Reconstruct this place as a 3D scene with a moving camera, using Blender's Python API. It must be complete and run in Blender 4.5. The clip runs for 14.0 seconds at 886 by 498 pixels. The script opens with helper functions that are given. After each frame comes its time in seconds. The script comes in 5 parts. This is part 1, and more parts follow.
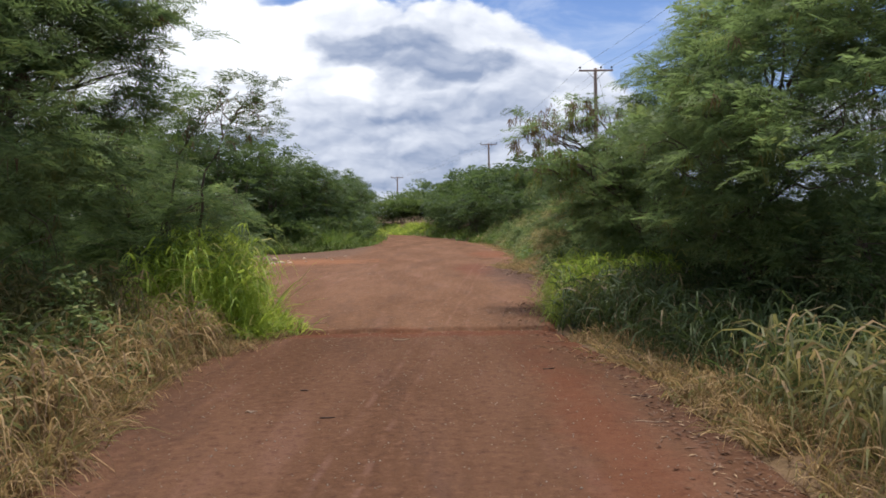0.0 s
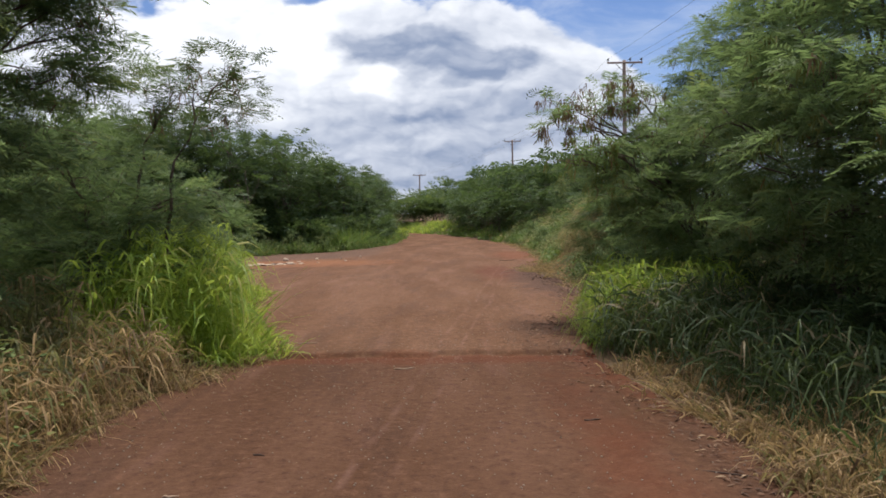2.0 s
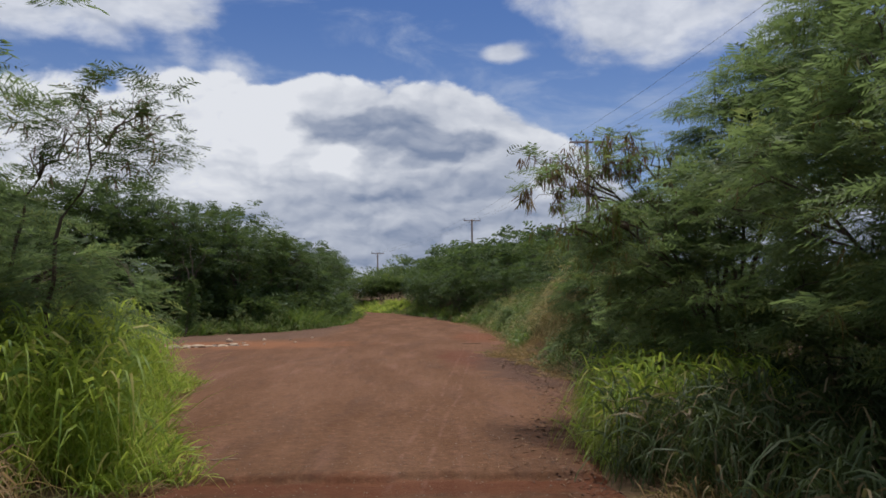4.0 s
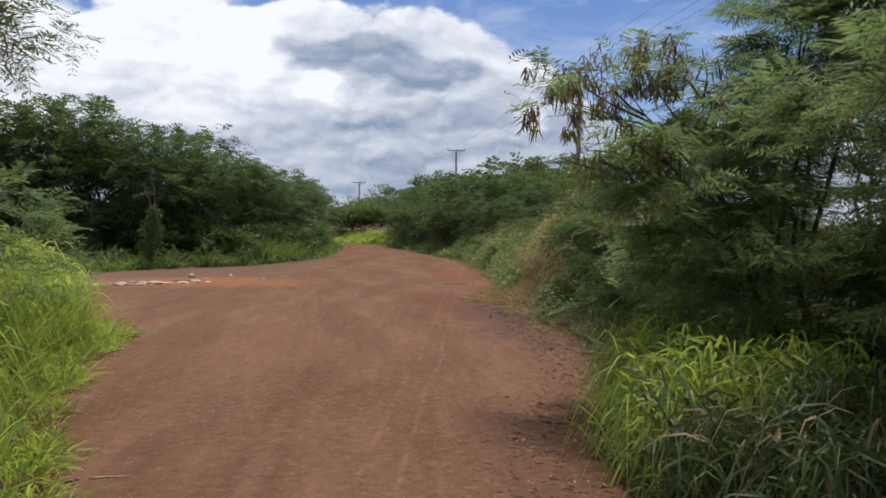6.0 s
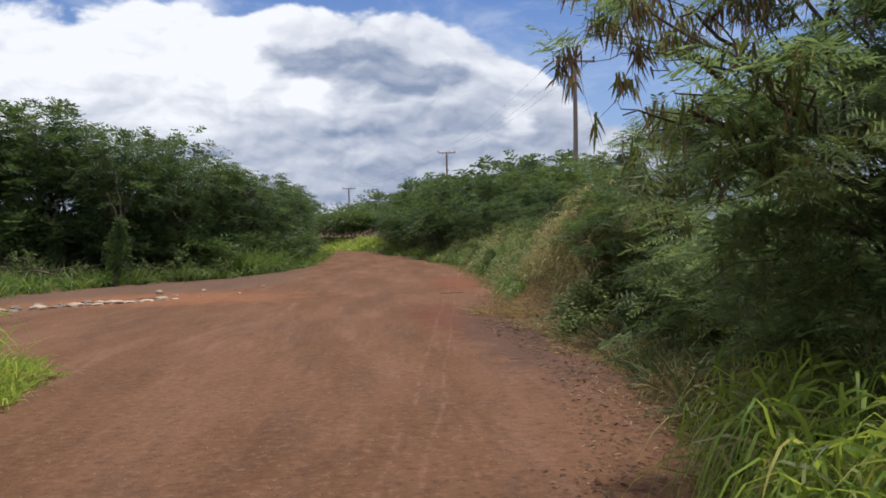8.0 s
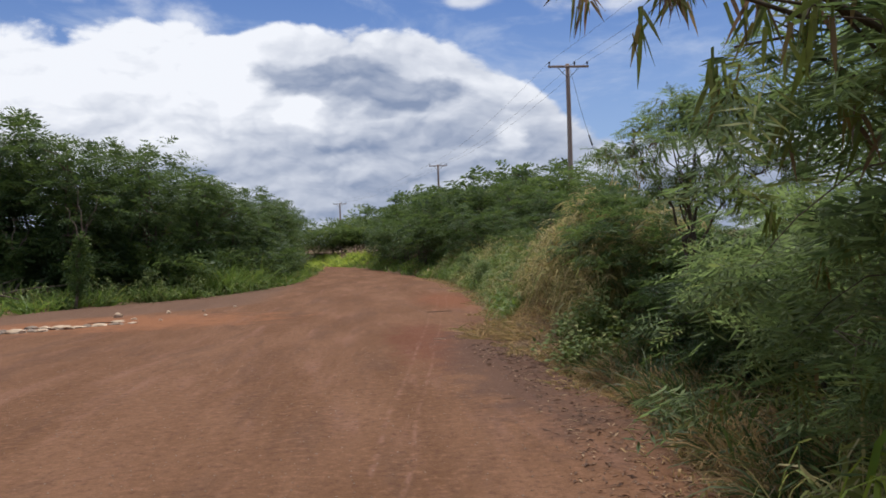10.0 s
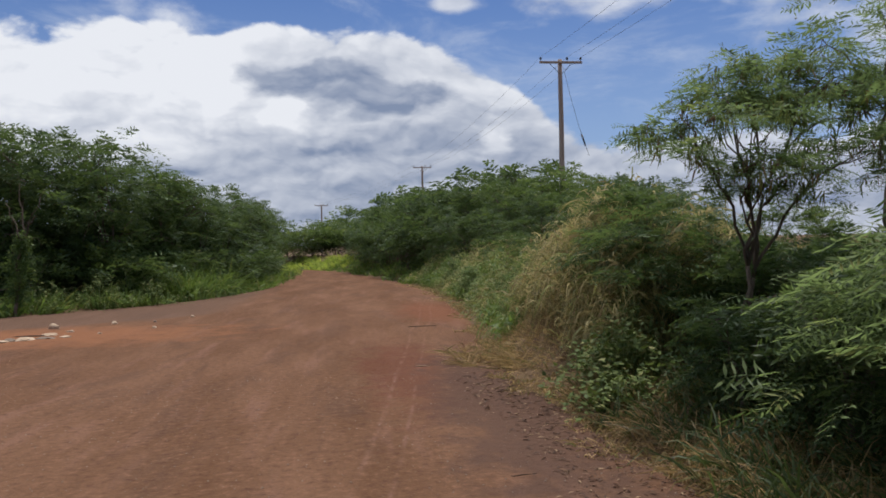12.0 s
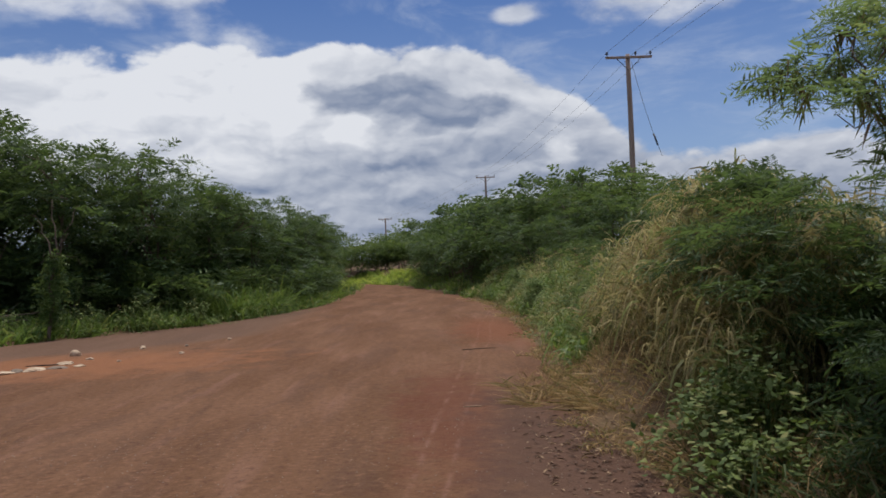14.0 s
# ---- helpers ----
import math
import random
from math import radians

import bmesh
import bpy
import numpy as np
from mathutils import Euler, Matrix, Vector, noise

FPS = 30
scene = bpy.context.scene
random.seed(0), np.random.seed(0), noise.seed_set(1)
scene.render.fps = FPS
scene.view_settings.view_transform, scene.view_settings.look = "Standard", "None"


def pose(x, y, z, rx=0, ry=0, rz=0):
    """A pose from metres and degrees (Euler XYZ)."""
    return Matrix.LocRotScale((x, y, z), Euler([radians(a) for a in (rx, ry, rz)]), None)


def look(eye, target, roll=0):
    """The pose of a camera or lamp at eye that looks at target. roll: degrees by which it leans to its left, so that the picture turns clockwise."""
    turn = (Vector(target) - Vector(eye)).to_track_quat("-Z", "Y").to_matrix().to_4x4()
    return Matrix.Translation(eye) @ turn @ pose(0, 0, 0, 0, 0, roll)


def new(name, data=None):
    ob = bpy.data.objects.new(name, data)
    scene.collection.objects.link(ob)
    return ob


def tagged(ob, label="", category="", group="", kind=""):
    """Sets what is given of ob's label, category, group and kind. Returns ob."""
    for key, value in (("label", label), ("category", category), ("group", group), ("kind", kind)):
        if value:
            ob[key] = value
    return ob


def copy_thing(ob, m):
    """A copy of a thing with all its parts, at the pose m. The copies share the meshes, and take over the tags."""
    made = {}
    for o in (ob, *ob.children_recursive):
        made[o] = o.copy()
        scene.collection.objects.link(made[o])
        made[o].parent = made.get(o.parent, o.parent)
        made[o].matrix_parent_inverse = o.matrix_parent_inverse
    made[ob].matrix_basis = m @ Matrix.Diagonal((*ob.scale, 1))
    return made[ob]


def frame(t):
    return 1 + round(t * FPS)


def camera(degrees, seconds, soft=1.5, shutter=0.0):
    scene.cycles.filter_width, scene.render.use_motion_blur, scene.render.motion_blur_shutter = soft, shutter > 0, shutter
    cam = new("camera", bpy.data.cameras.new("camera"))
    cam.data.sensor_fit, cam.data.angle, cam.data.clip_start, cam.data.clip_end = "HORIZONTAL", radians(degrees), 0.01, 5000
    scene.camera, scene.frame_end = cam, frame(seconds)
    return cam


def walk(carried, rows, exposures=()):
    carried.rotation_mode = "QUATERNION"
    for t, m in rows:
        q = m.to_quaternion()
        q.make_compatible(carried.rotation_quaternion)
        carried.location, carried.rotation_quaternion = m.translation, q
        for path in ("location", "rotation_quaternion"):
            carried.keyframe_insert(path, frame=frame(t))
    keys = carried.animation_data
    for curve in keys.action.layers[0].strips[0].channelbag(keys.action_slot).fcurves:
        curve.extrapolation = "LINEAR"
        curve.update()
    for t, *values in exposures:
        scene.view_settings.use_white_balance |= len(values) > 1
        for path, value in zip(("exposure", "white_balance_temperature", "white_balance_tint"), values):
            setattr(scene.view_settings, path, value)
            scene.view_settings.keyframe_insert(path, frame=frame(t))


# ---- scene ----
# ---- camera ----
cam = camera(58.7, 14.0, soft=1.7)
PATH = [
    (0, (0.033, 0.324, 1.595), (0.072, 2.322, 1.526), -1.0),
    (0.5, (0.108, 0.868, 1.573), (0.167, 2.866, 1.507), -0.8),
    (1, (0.151, 1.371, 1.551), (0.181, 3.369, 1.472), -0.7),
    (1.5, (0.169, 1.903, 1.583), (0.185, 3.901, 1.493), -1.4),
    (2, (0.193, 2.396, 1.621), (0.173, 4.395, 1.548), -0.9),
    (2.5, (0.171, 2.964, 1.64), (0.15, 4.964, 1.615), -1.1),
    (3, (0.153, 3.525, 1.644), (0.132, 5.524, 1.686), -0.7),
    (3.5, (0.093, 4.009, 1.622), (0.062, 6.006, 1.727), 0.0),
    (4, (0.107, 4.602, 1.621), (0.196, 6.596, 1.748), -0.2),
    (4.2, (0.141, 4.848, 1.629), (0.273, 6.841, 1.734), -0.2),
    (6.3, (0.25, 7.295, 1.832), (0.376, 9.29, 1.78), 1.0),
    (6.5, (0.258, 7.54, 1.82), (0.376, 9.536, 1.779), 1.1),
    (7, (0.305, 8.258, 1.809), (0.457, 10.252, 1.791), 0.6),
    (7.5, (0.343, 9.001, 1.797), (0.547, 10.991, 1.774), -0.6),
    (8, (0.355, 9.628, 1.782), (0.508, 11.622, 1.744), -0.9),
    (10.3, (0.783, 12.154, 1.715), (0.95, 14.147, 1.716), -1.8),
    (10.5, (0.787, 12.423, 1.72), (0.939, 14.417, 1.717), -1.9),
    (11, (0.833, 13.097, 1.738), (1.0, 15.09, 1.73), -2.4),
    (11.5, (0.921, 13.802, 1.773), (1.117, 15.792, 1.781), -1.4),
    (12, (0.958, 14.464, 1.768), (1.169, 16.453, 1.775), -1.1),
    (12.5, (1.063, 15.041, 1.76), (1.223, 17.034, 1.754), -1.4),
    (13, (1.149, 15.662, 1.742), (1.264, 17.659, 1.753), -1.7),
    (13.5, (1.306, 16.284, 1.726), (1.349, 18.284, 1.767), -2.7),
    (14, (1.403, 16.947, 1.735), (1.446, 18.946, 1.778), -2.3),
]
EXPOSURES = [(0.0, 0.16), (0.5, -0.04), (1.0, -0.09), (1.5, 0.01), (2.0, 0.06), (3.0, -0.01), (3.6, -0.26), (4.2, -0.4), (6.3, -0.02), (8.2, -0.06), (10.3, -0.14), (11.2, -0.26), (12.5, -0.26), (14.0, -0.4)]
walk(cam, [(t, look(eye, target, roll)) for t, eye, target, roll in PATH], EXPOSURES)

# ---- world and sun ----
SUN_EL, SUN_AZ = 73.0, 24.0        # degrees above the horizon, degrees clockwise from +y


class Nodes:
    """Short ways to wire shader nodes."""

    def __init__(self, tree):
        self.t = tree
        self.t.nodes.clear()

    def add(self, kind, **values):
        n = self.t.nodes.new(kind)
        for k, v in values.items():
            setattr(n, k, v)
        return n

    def link(self, a, b):
        self.t.links.new(a, b)

    def put(self, socket, value):
        if isinstance(value, bpy.types.NodeSocket):
            self.link(value, socket)
        else:
            socket.default_value = value

    def math(self, op, a, b=0.0, c=0.0, clamp=False):
        n = self.add("ShaderNodeMath", operation=op, use_clamp=clamp)
        for i, v in enumerate((a, b, c)):
            self.put(n.inputs[i], v)
        return n.outputs[0]

    def vec(self, op, a, b=(0, 0, 0)):
        n = self.add("ShaderNodeVectorMath", operation=op)
        self.put(n.inputs[0], a)
        self.put(n.inputs[1], b)
        return n.outputs[0]

    def noise(self, vector, scale, detail=3.0, rough=0.5, distort=0.0):
        n = self.add("ShaderNodeTexNoise")
        self.put(n.inputs["Vector"], vector)
        n.inputs["Scale"].default_value = scale
        n.inputs["Detail"].default_value = detail
        n.inputs["Roughness"].default_value = rough
        n.inputs["Distortion"].default_value = distort
        return n.outputs[0]

    def span(self, v, a, b, c=0.0, d=1.0, smooth=True):
        n = self.add("ShaderNodeMapRange", interpolation_type="SMOOTHSTEP" if smooth else "LINEAR")
        for i, x in enumerate((v, a, b, c, d)):
            self.put(n.inputs[i], x)
        return n.outputs[0]

    def mix(self, f, a, b, blend="MIX"):
        n = self.add("ShaderNodeMix", data_type="RGBA", blend_type=blend)
        self.put(n.inputs[0], f)
        for i, c in ((6, a), (7, b)):
            self.put(n.inputs[i], (*c, 1.0) if isinstance(c, tuple) and len(c) == 3 else c)
        return n.outputs[2]


def make_world():
    w = bpy.data.worlds.new("sky")
    scene.world = w
    w.use_nodes = True
    n = Nodes(w.node_tree)
    sky = n.add("ShaderNodeTexSky", sky_type="NISHITA", sun_disc=False, sun_elevation=radians(SUN_EL),
                sun_rotation=radians(SUN_AZ), air_density=1.0, dust_density=0.6, ozone_density=2.0)
    way = n.add("ShaderNodeTexCoord").outputs["Generated"]
    sep = n.add("ShaderNodeSeparateXYZ")
    n.link(way, sep.inputs[0])
    x, y, z = sep.outputs
    deg = 180 / math.pi
    az = n.math("MULTIPLY", n.math("ARCTAN2", x, y), deg)
    el = n.math("MULTIPLY", n.math("ARCSINE", z), deg)

    def puff(side, up, a, e, wide, high, gain):
        u = n.math("DIVIDE", n.math("SUBTRACT", side, a), wide)
        v = n.math("DIVIDE", n.math("SUBTRACT", up, e), high)
        r = n.math("ADD", n.math("MULTIPLY", u, u), n.math("MULTIPLY", v, v))
        return n.math("MULTIPLY", n.math("EXPONENT", n.math("MULTIPLY", r, -1.0)), gain)

    def total(rows, side=az, up=el):
        out = 0.0
        for r in rows:
            out = n.math("ADD", puff(side, up, *r), out)
        return out

    flat = n.add("ShaderNodeCombineXYZ")
    n.put(flat.inputs[0], n.math("MULTIPLY", az, 0.06))
    n.put(flat.inputs[1], n.math("MULTIPLY", el, 0.10))
    p = n.vec("ADD", flat.outputs[0], (7.3, 2.1, 0.4))
    big = n.noise(p, 0.9, 4, 0.55)
    fine = n.noise(p, 2.4, 8, 0.58, 0.2)
    swirl = n.add("ShaderNodeTexNoise")
    n.link(p, swirl.inputs["Vector"])
    swirl.inputs["Scale"].default_value, swirl.inputs["Detail"].default_value = 3.0, 5.0
    warp = n.vec("MULTIPLY", n.vec("SUBTRACT", swirl.outputs["Color"], (0.5, 0.5, 0.5)), (0.26, 0.26, 0.0))

    def heaps(shift, scale, detail):
        """Heaped round heads of cumulus, 0 to 1, large ones carrying small ones."""
        cells = n.add("ShaderNodeTexVoronoi", feature="F1", normalize=True)
        at = n.vec("ADD", n.vec("ADD", n.vec("MULTIPLY", p, (1.0, 1.15, 1.0)), warp), shift)
        n.link(at, cells.inputs["Vector"])
        for key, value in (("Scale", scale), ("Detail", detail), ("Roughness", 0.45), ("Lacunarity", 2.3)):
            cells.inputs[key].default_value = value
        return n.math("SUBTRACT", 1.0, cells.outputs["Distance"])

    # the bank of cumulus: the height of its top over each azimuth (azimuth, half width, rise)
    tops = [(-3, 12, 7.0), (-26, 14, 7.0), (-6, 2.6, 1.6), (-0.5, 2.5, 1.2), (5, 4, 2.6), (10.5, 3.5, 2.6), (-15, 5, 1.8)]
    top = n.math("ADD", total([(a, 0.0, w, 1e6, g) for a, w, g in tops]), 7.0)
    billow = heaps((0.0, 0.0, 0.0), 2.3, 3.5)
    lit = n.math("SUBTRACT", billow, heaps((-0.02, 0.06, 0.0), 2.3, 3.5))
    depth = n.math("SUBTRACT", top, el)
    bank = n.math("ADD", n.math("DIVIDE", depth, 2.2), n.math("ADD", n.math("MULTIPLY", n.math("SUBTRACT", billow, 0.60), 2.4), n.math("MULTIPLY", n.math("SUBTRACT", fine, 0.5), 1.6)))
    # thin decks above it (+) and open blue (-): azimuth, elevation, half width, half height, weight
    decks = total([(-27, 20.5, 15, 4.0, 0.36), (15, 19.5, 8, 3.6, 0.26), (6.6, 17.5, 2.2, 0.9, 0.34), (-2, 19.5, 9, 3.4, -0.36),
                   (-24, 15.6, 4.0, 0.8, -0.20), (20, 10.5, 4.5, 4.5, -0.22), (10, 15.0, 4.0, 1.6, -0.16)])
    # extra cloud overhead, out of view, added to fill light into the foliage
    decks = n.math("ADD", decks, n.span(el, 23.0, 34.0, 0.0, 0.26))
    ragged = n.math("ADD", n.math("ADD", n.math("MULTIPLY", big, 0.50), n.math("MULTIPLY", fine, 0.50)), decks)
    high = n.math("MULTIPLY", n.span(ragged, 0.50, 0.68), 0.85)
    dense = n.math("MAXIMUM", n.span(bank, -0.05, 0.30), high)
    relief = n.math("ADD", n.math("MULTIPLY", lit, 2.1), n.math("MULTIPLY", n.math("SUBTRACT", billow, 0.62), 0.65))
    bands = n.noise(n.vec("MULTIPLY", p, (0.7, 1.6, 1.0)), 1.2, 5, 0.55, 0.3)
    relief = n.math("ADD", relief, n.math("MULTIPLY", n.math("SUBTRACT", bands, 0.5), 0.7))
    # grey undersides with ragged edges, and bright towers in front of them
    torn = n.add("ShaderNodeSeparateXYZ")
    n.link(swirl.outputs["Color"], torn.inputs[0])
    side = n.math("ADD", az, n.math("MULTIPLY", n.math("SUBTRACT", torn.outputs[0], 0.5), 8.0))
    up = n.math("ADD", el, n.math("MULTIPLY", n.math("SUBTRACT", torn.outputs[1], 0.5), 4.5))
    belly = n.span(total([(-3.2, 12.2, 5.8, 1.7, 1.1), (4.5, 11.6, 3.0, 1.0, 0.8), (1.5, 10.0, 4.5, 0.9, 0.55), (-1, 7.4, 6, 1.2, 0.5), (-13, 6.2, 9, 1.3, 0.5), (8, 5.8, 6, 1.2, 0.5), (-22, 18.6, 9, 1.0, 0.5)], side, up), 0.32, 0.72)
    tower = n.span(total([(-4.6, 9.6, 1.6, 1.5, 1.0), (9.8, 8.2, 1.7, 1.5, 1.0), (-9.5, 12.0, 2.0, 2.4, 1.0)], side, up), 0.15, 0.95)
    shade = total([(0, 3.0, 60, 4.6, -0.30), (-12, 12.0, 5, 3.5, 0.25), (-23, 11.5, 10, 4.5, 0.45)])
    shade = n.math("ADD", shade, n.math("SUBTRACT", n.math("MULTIPLY", tower, 0.40), n.math("MULTIPLY", belly, 0.48)))
    rim = n.math("MULTIPLY", n.span(bank, 1.5, 0.2), 0.24)
    tone = n.math("ADD", n.math("ADD", n.math("ADD", relief, shade), rim), 0.50, clamp=True)
    cloud = n.mix(n.span(tone, 0.0, 1.0, smooth=False), (2.7, 3.4, 5.0), (9.9, 10.2, 10.9))
    blue = n.mix(1.0, sky.outputs[0], (0.40, 0.62, 1.02), "MULTIPLY")
    blue = n.mix(n.span(el, 22.0, 2.0, 0.06, 0.46), blue, (6.0, 7.4, 9.4))
    veil = n.noise(n.vec("MULTIPLY", p, (0.8, 1.5, 1.0)), 2.0, 6, 0.62, 0.5)
    blue = n.mix(n.span(veil, 0.46, 0.76, 0.0, 0.40), blue, (7.6, 8.4, 9.8))
    n_bg = n.add("ShaderNodeBackground")
    n.link(n.mix(dense, blue, cloud), n_bg.inputs[0])
    n_bg.inputs[1].default_value = 0.098
    out = n.add("ShaderNodeOutputWorld")
    n.link(n_bg.outputs[0], out.inputs[0])


make_world()
sun = new("sun", bpy.data.lights.new("sun", "SUN"))
sun.data.energy, sun.data.angle, sun.data.color = 4.2, radians(10), (1.0, 0.95, 0.87)
_e, _a = radians(SUN_EL), radians(SUN_AZ)
sun.matrix_world = look((40 * math.sin(_a) * math.cos(_e), 40 * math.cos(_a) * math.cos(_e), 40 * math.sin(_e)), (0, 0, 0))


# ---- materials ----
def surface(name, build, rough=0.9, bump=0.0, through_light=0.0, glow=(0.20, 0.26, 0.04), gloss=0.25):
    """A material; build(n) gives the colour and, or None, the height."""
    m = bpy.data.materials.new(name)
    m.use_nodes = True
    n = Nodes(m.node_tree)
    colour, height = build(n)
    b = n.add("ShaderNodeBsdfPrincipled")
    n.put(b.inputs["Base Color"], (*colour, 1.0) if isinstance(colour, tuple) else colour)
    b.inputs["Roughness"].default_value = rough
    b.inputs["Specular IOR Level"].default_value = gloss
    if height is not None:
        bp = n.add("ShaderNodeBump")
        bp.inputs["Strength"].default_value = 1.0
        bp.inputs["Distance"].default_value = bump
        n.link(height, bp.inputs["Height"])
        n.link(bp.outputs[0], b.inputs["Normal"])
    out = n.add("ShaderNodeOutputMaterial")
    last = b.outputs[0]
    if through_light:
        tr = n.add("ShaderNodeBsdfTranslucent")
        n.put(tr.inputs[0], n.mix(0.5, colour, glow) if not isinstance(colour, tuple) else (*colour, 1.0))
        mx = n.add("ShaderNodeMixShader")
        mx.inputs[0].default_value = through_light
        n.link(last, mx.inputs[1])
        n.link(tr.outputs[0], mx.inputs[2])
        last = mx.outputs[0]
    n.link(last, out.inputs[0])
    return m


def leafy(name, dark, light, odd, odd_share=0.08, rough=0.6, through_light=0.38, glow=(0.18, 0.25, 0.05), lo=0.25, hi=0.95):
    """Leaves: each island has its own tone, a few are of the odd colour, and the whole plant varies too."""
    def build(n):
        r = n.add("ShaderNodeNewGeometry").outputs["Random Per Island"]
        o = n.add("ShaderNodeObjectInfo").outputs["Random"]
        pos = n.add("ShaderNodeNewGeometry").outputs["Position"]
        patch = n.noise(pos, 0.9, 3)
        f = n.math("ADD", n.math("MULTIPLY", r, 0.6), n.math("MULTIPLY", patch, 0.6))
        f = n.math("ADD", f, n.math("MULTIPLY", n.math("SUBTRACT", o, 0.5), 0.25))
        c = n.mix(n.span(f, lo, hi), dark, light)
        pick = n.math("GREATER_THAN", n.math("FRACT", n.math("MULTIPLY", r, 37.7)), 1.0 - odd_share)
        return n.mix(pick, c, odd), None
    return surface(name, build, rough, 0.0, through_light, glow)


def plain(name, a, b, scale=8.0, rough=0.85, bump=0.004, stretch=(1, 1, 1)):
    def build(n):
        pos = n.vec("MULTIPLY", n.add("ShaderNodeTexCoord").outputs["Object"], stretch)
        f = n.noise(pos, scale, 6, 0.65)
        g = n.noise(pos, scale * 0.17, 3)
        c = n.mix(n.span(n.math("ADD", n.math("MULTIPLY", f, 0.6), n.math("MULTIPLY", g, 0.4)), 0.3, 0.7), a, b)
        return c, f
    return surface(name, build, rough, bump)


LEUCAENA = leafy("leucaena_leaf", (0.068, 0.112, 0.052), (0.200, 0.270, 0.115), (0.25, 0.27, 0.09), 0.06, 0.55, 0.54, (0.27, 0.37, 0.11))
LEUCAENA_PALE = leafy("leucaena_leaf_pale", (0.040, 0.070, 0.026), (0.10, 0.145, 0.055), (0.16, 0.12, 0.06), 0.10)
HEDGE = leafy("hedge_leaf", (0.027, 0.056, 0.025), (0.098, 0.158, 0.064), (0.14, 0.18, 0.05), 0.05, 0.5, 0.44)
HEDGE_LIGHT = leafy("hedge_leaf_light", (0.046, 0.088, 0.030), (0.155, 0.220, 0.070), (0.20, 0.24, 0.07), 0.08, 0.5, 0.46)
POD_GREEN = leafy("pod_green", (0.10, 0.13, 0.03), (0.20, 0.20, 0.06), (0.22, 0.13, 0.06), 0.2)
POD_BROWN = leafy("pod_brown", (0.09, 0.060, 0.042), (0.21, 0.145, 0.10), (0.26, 0.21, 0.08), 0.15, 0.7, 0.4, (0.40, 0.25, 0.14))
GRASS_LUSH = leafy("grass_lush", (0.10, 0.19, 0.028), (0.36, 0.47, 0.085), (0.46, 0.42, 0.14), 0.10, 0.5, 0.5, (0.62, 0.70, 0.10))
GRASS_OLIVE = leafy("grass_olive", (0.085, 0.115, 0.034), (0.30, 0.33, 0.11), (0.42, 0.36, 0.18), 0.25, 0.5, 0.4, (0.34, 0.38, 0.10))
GRASS_MID = leafy("grass_mid", (0.040, 0.085, 0.022), (0.145, 0.220, 0.055), (0.26, 0.25, 0.08), 0.10, 0.5, 0.42, (0.30, 0.42, 0.07))
# green grass with the shade of overhanging trees put into its colour
GRASS_SHADE_TONE = leafy("grass_shade_tone", (0.030, 0.052, 0.018), (0.075, 0.102, 0.035), (0.20, 0.15, 0.08), 0.12, 0.55, 0.28, (0.18, 0.25, 0.06))
GRASS_MIXED = leafy("grass_mixed", (0.034, 0.042, 0.017), (0.155, 0.155, 0.060), (0.30, 0.20, 0.10), 0.25, 0.6, 0.40, (0.42, 0.38, 0.13), 0.30, 0.88)
GRASS_DRY = leafy("grass_dry", (0.075, 0.040, 0.024), (0.40, 0.27, 0.135), (0.10, 0.11, 0.03), 0.18, 0.7, 0.36, (0.58, 0.43, 0.18), 0.32, 0.86)
CANE_DRY = leafy("cane_dry", (0.13, 0.095, 0.045), (0.50, 0.42, 0.20), (0.22, 0.26, 0.08), 0.22, 0.7, 0.4, (0.56, 0.48, 0.20), 0.28, 0.88)
WEED = leafy("weed_leaf", (0.055, 0.088, 0.024), (0.170, 0.215, 0.065), (0.22, 0.22, 0.08), 0.12, 0.65, 0.25)
LITTER = leafy("leaf_litter", (0.060, 0.032, 0.022), (0.16, 0.090, 0.055), (0.27, 0.18, 0.11), 0.12, 0.8, 0.0)
FLOWER = plain("flower_white", (0.62, 0.62, 0.50), (0.80, 0.80, 0.70), 30)
BARK = plain("bark", (0.070, 0.052, 0.040), (0.17, 0.13, 0.10), 14, 0.9, 0.006, (1, 1, 0.25))
BARK_PALE = plain("bark_pale", (0.13, 0.105, 0.08), (0.25, 0.21, 0.165), 14, 0.9, 0.006, (1, 1, 0.25))
POLE_WOOD = plain("pole_wood", (0.22, 0.165, 0.135), (0.36, 0.28, 0.24), 6, 0.9, 0.006, (6, 6, 0.3))
IRON = plain("dark_fitting", (0.03, 0.03, 0.035), (0.06, 0.06, 0.065), 20, 0.5, 0.001)
WIRE = plain("wire", (0.06, 0.06, 0.065), (0.10, 0.10, 0.11), 3, 0.5, 0.0005)
STONE_PALE = plain("stone_pale", (0.32, 0.22, 0.145), (0.56, 0.44, 0.33), 5, 0.9, 0.02)
STONE_GREY = plain("stone_grey", (0.15, 0.115, 0.09), (0.28, 0.22, 0.175), 5, 0.9, 0.02)
TWIG_DARK = plain("twig_dark", (0.045, 0.027, 0.020), (0.09, 0.058, 0.044), 20)
TWIG_PALE = plain("twig_pale", (0.27, 0.18, 0.12), (0.44, 0.32, 0.23), 20)


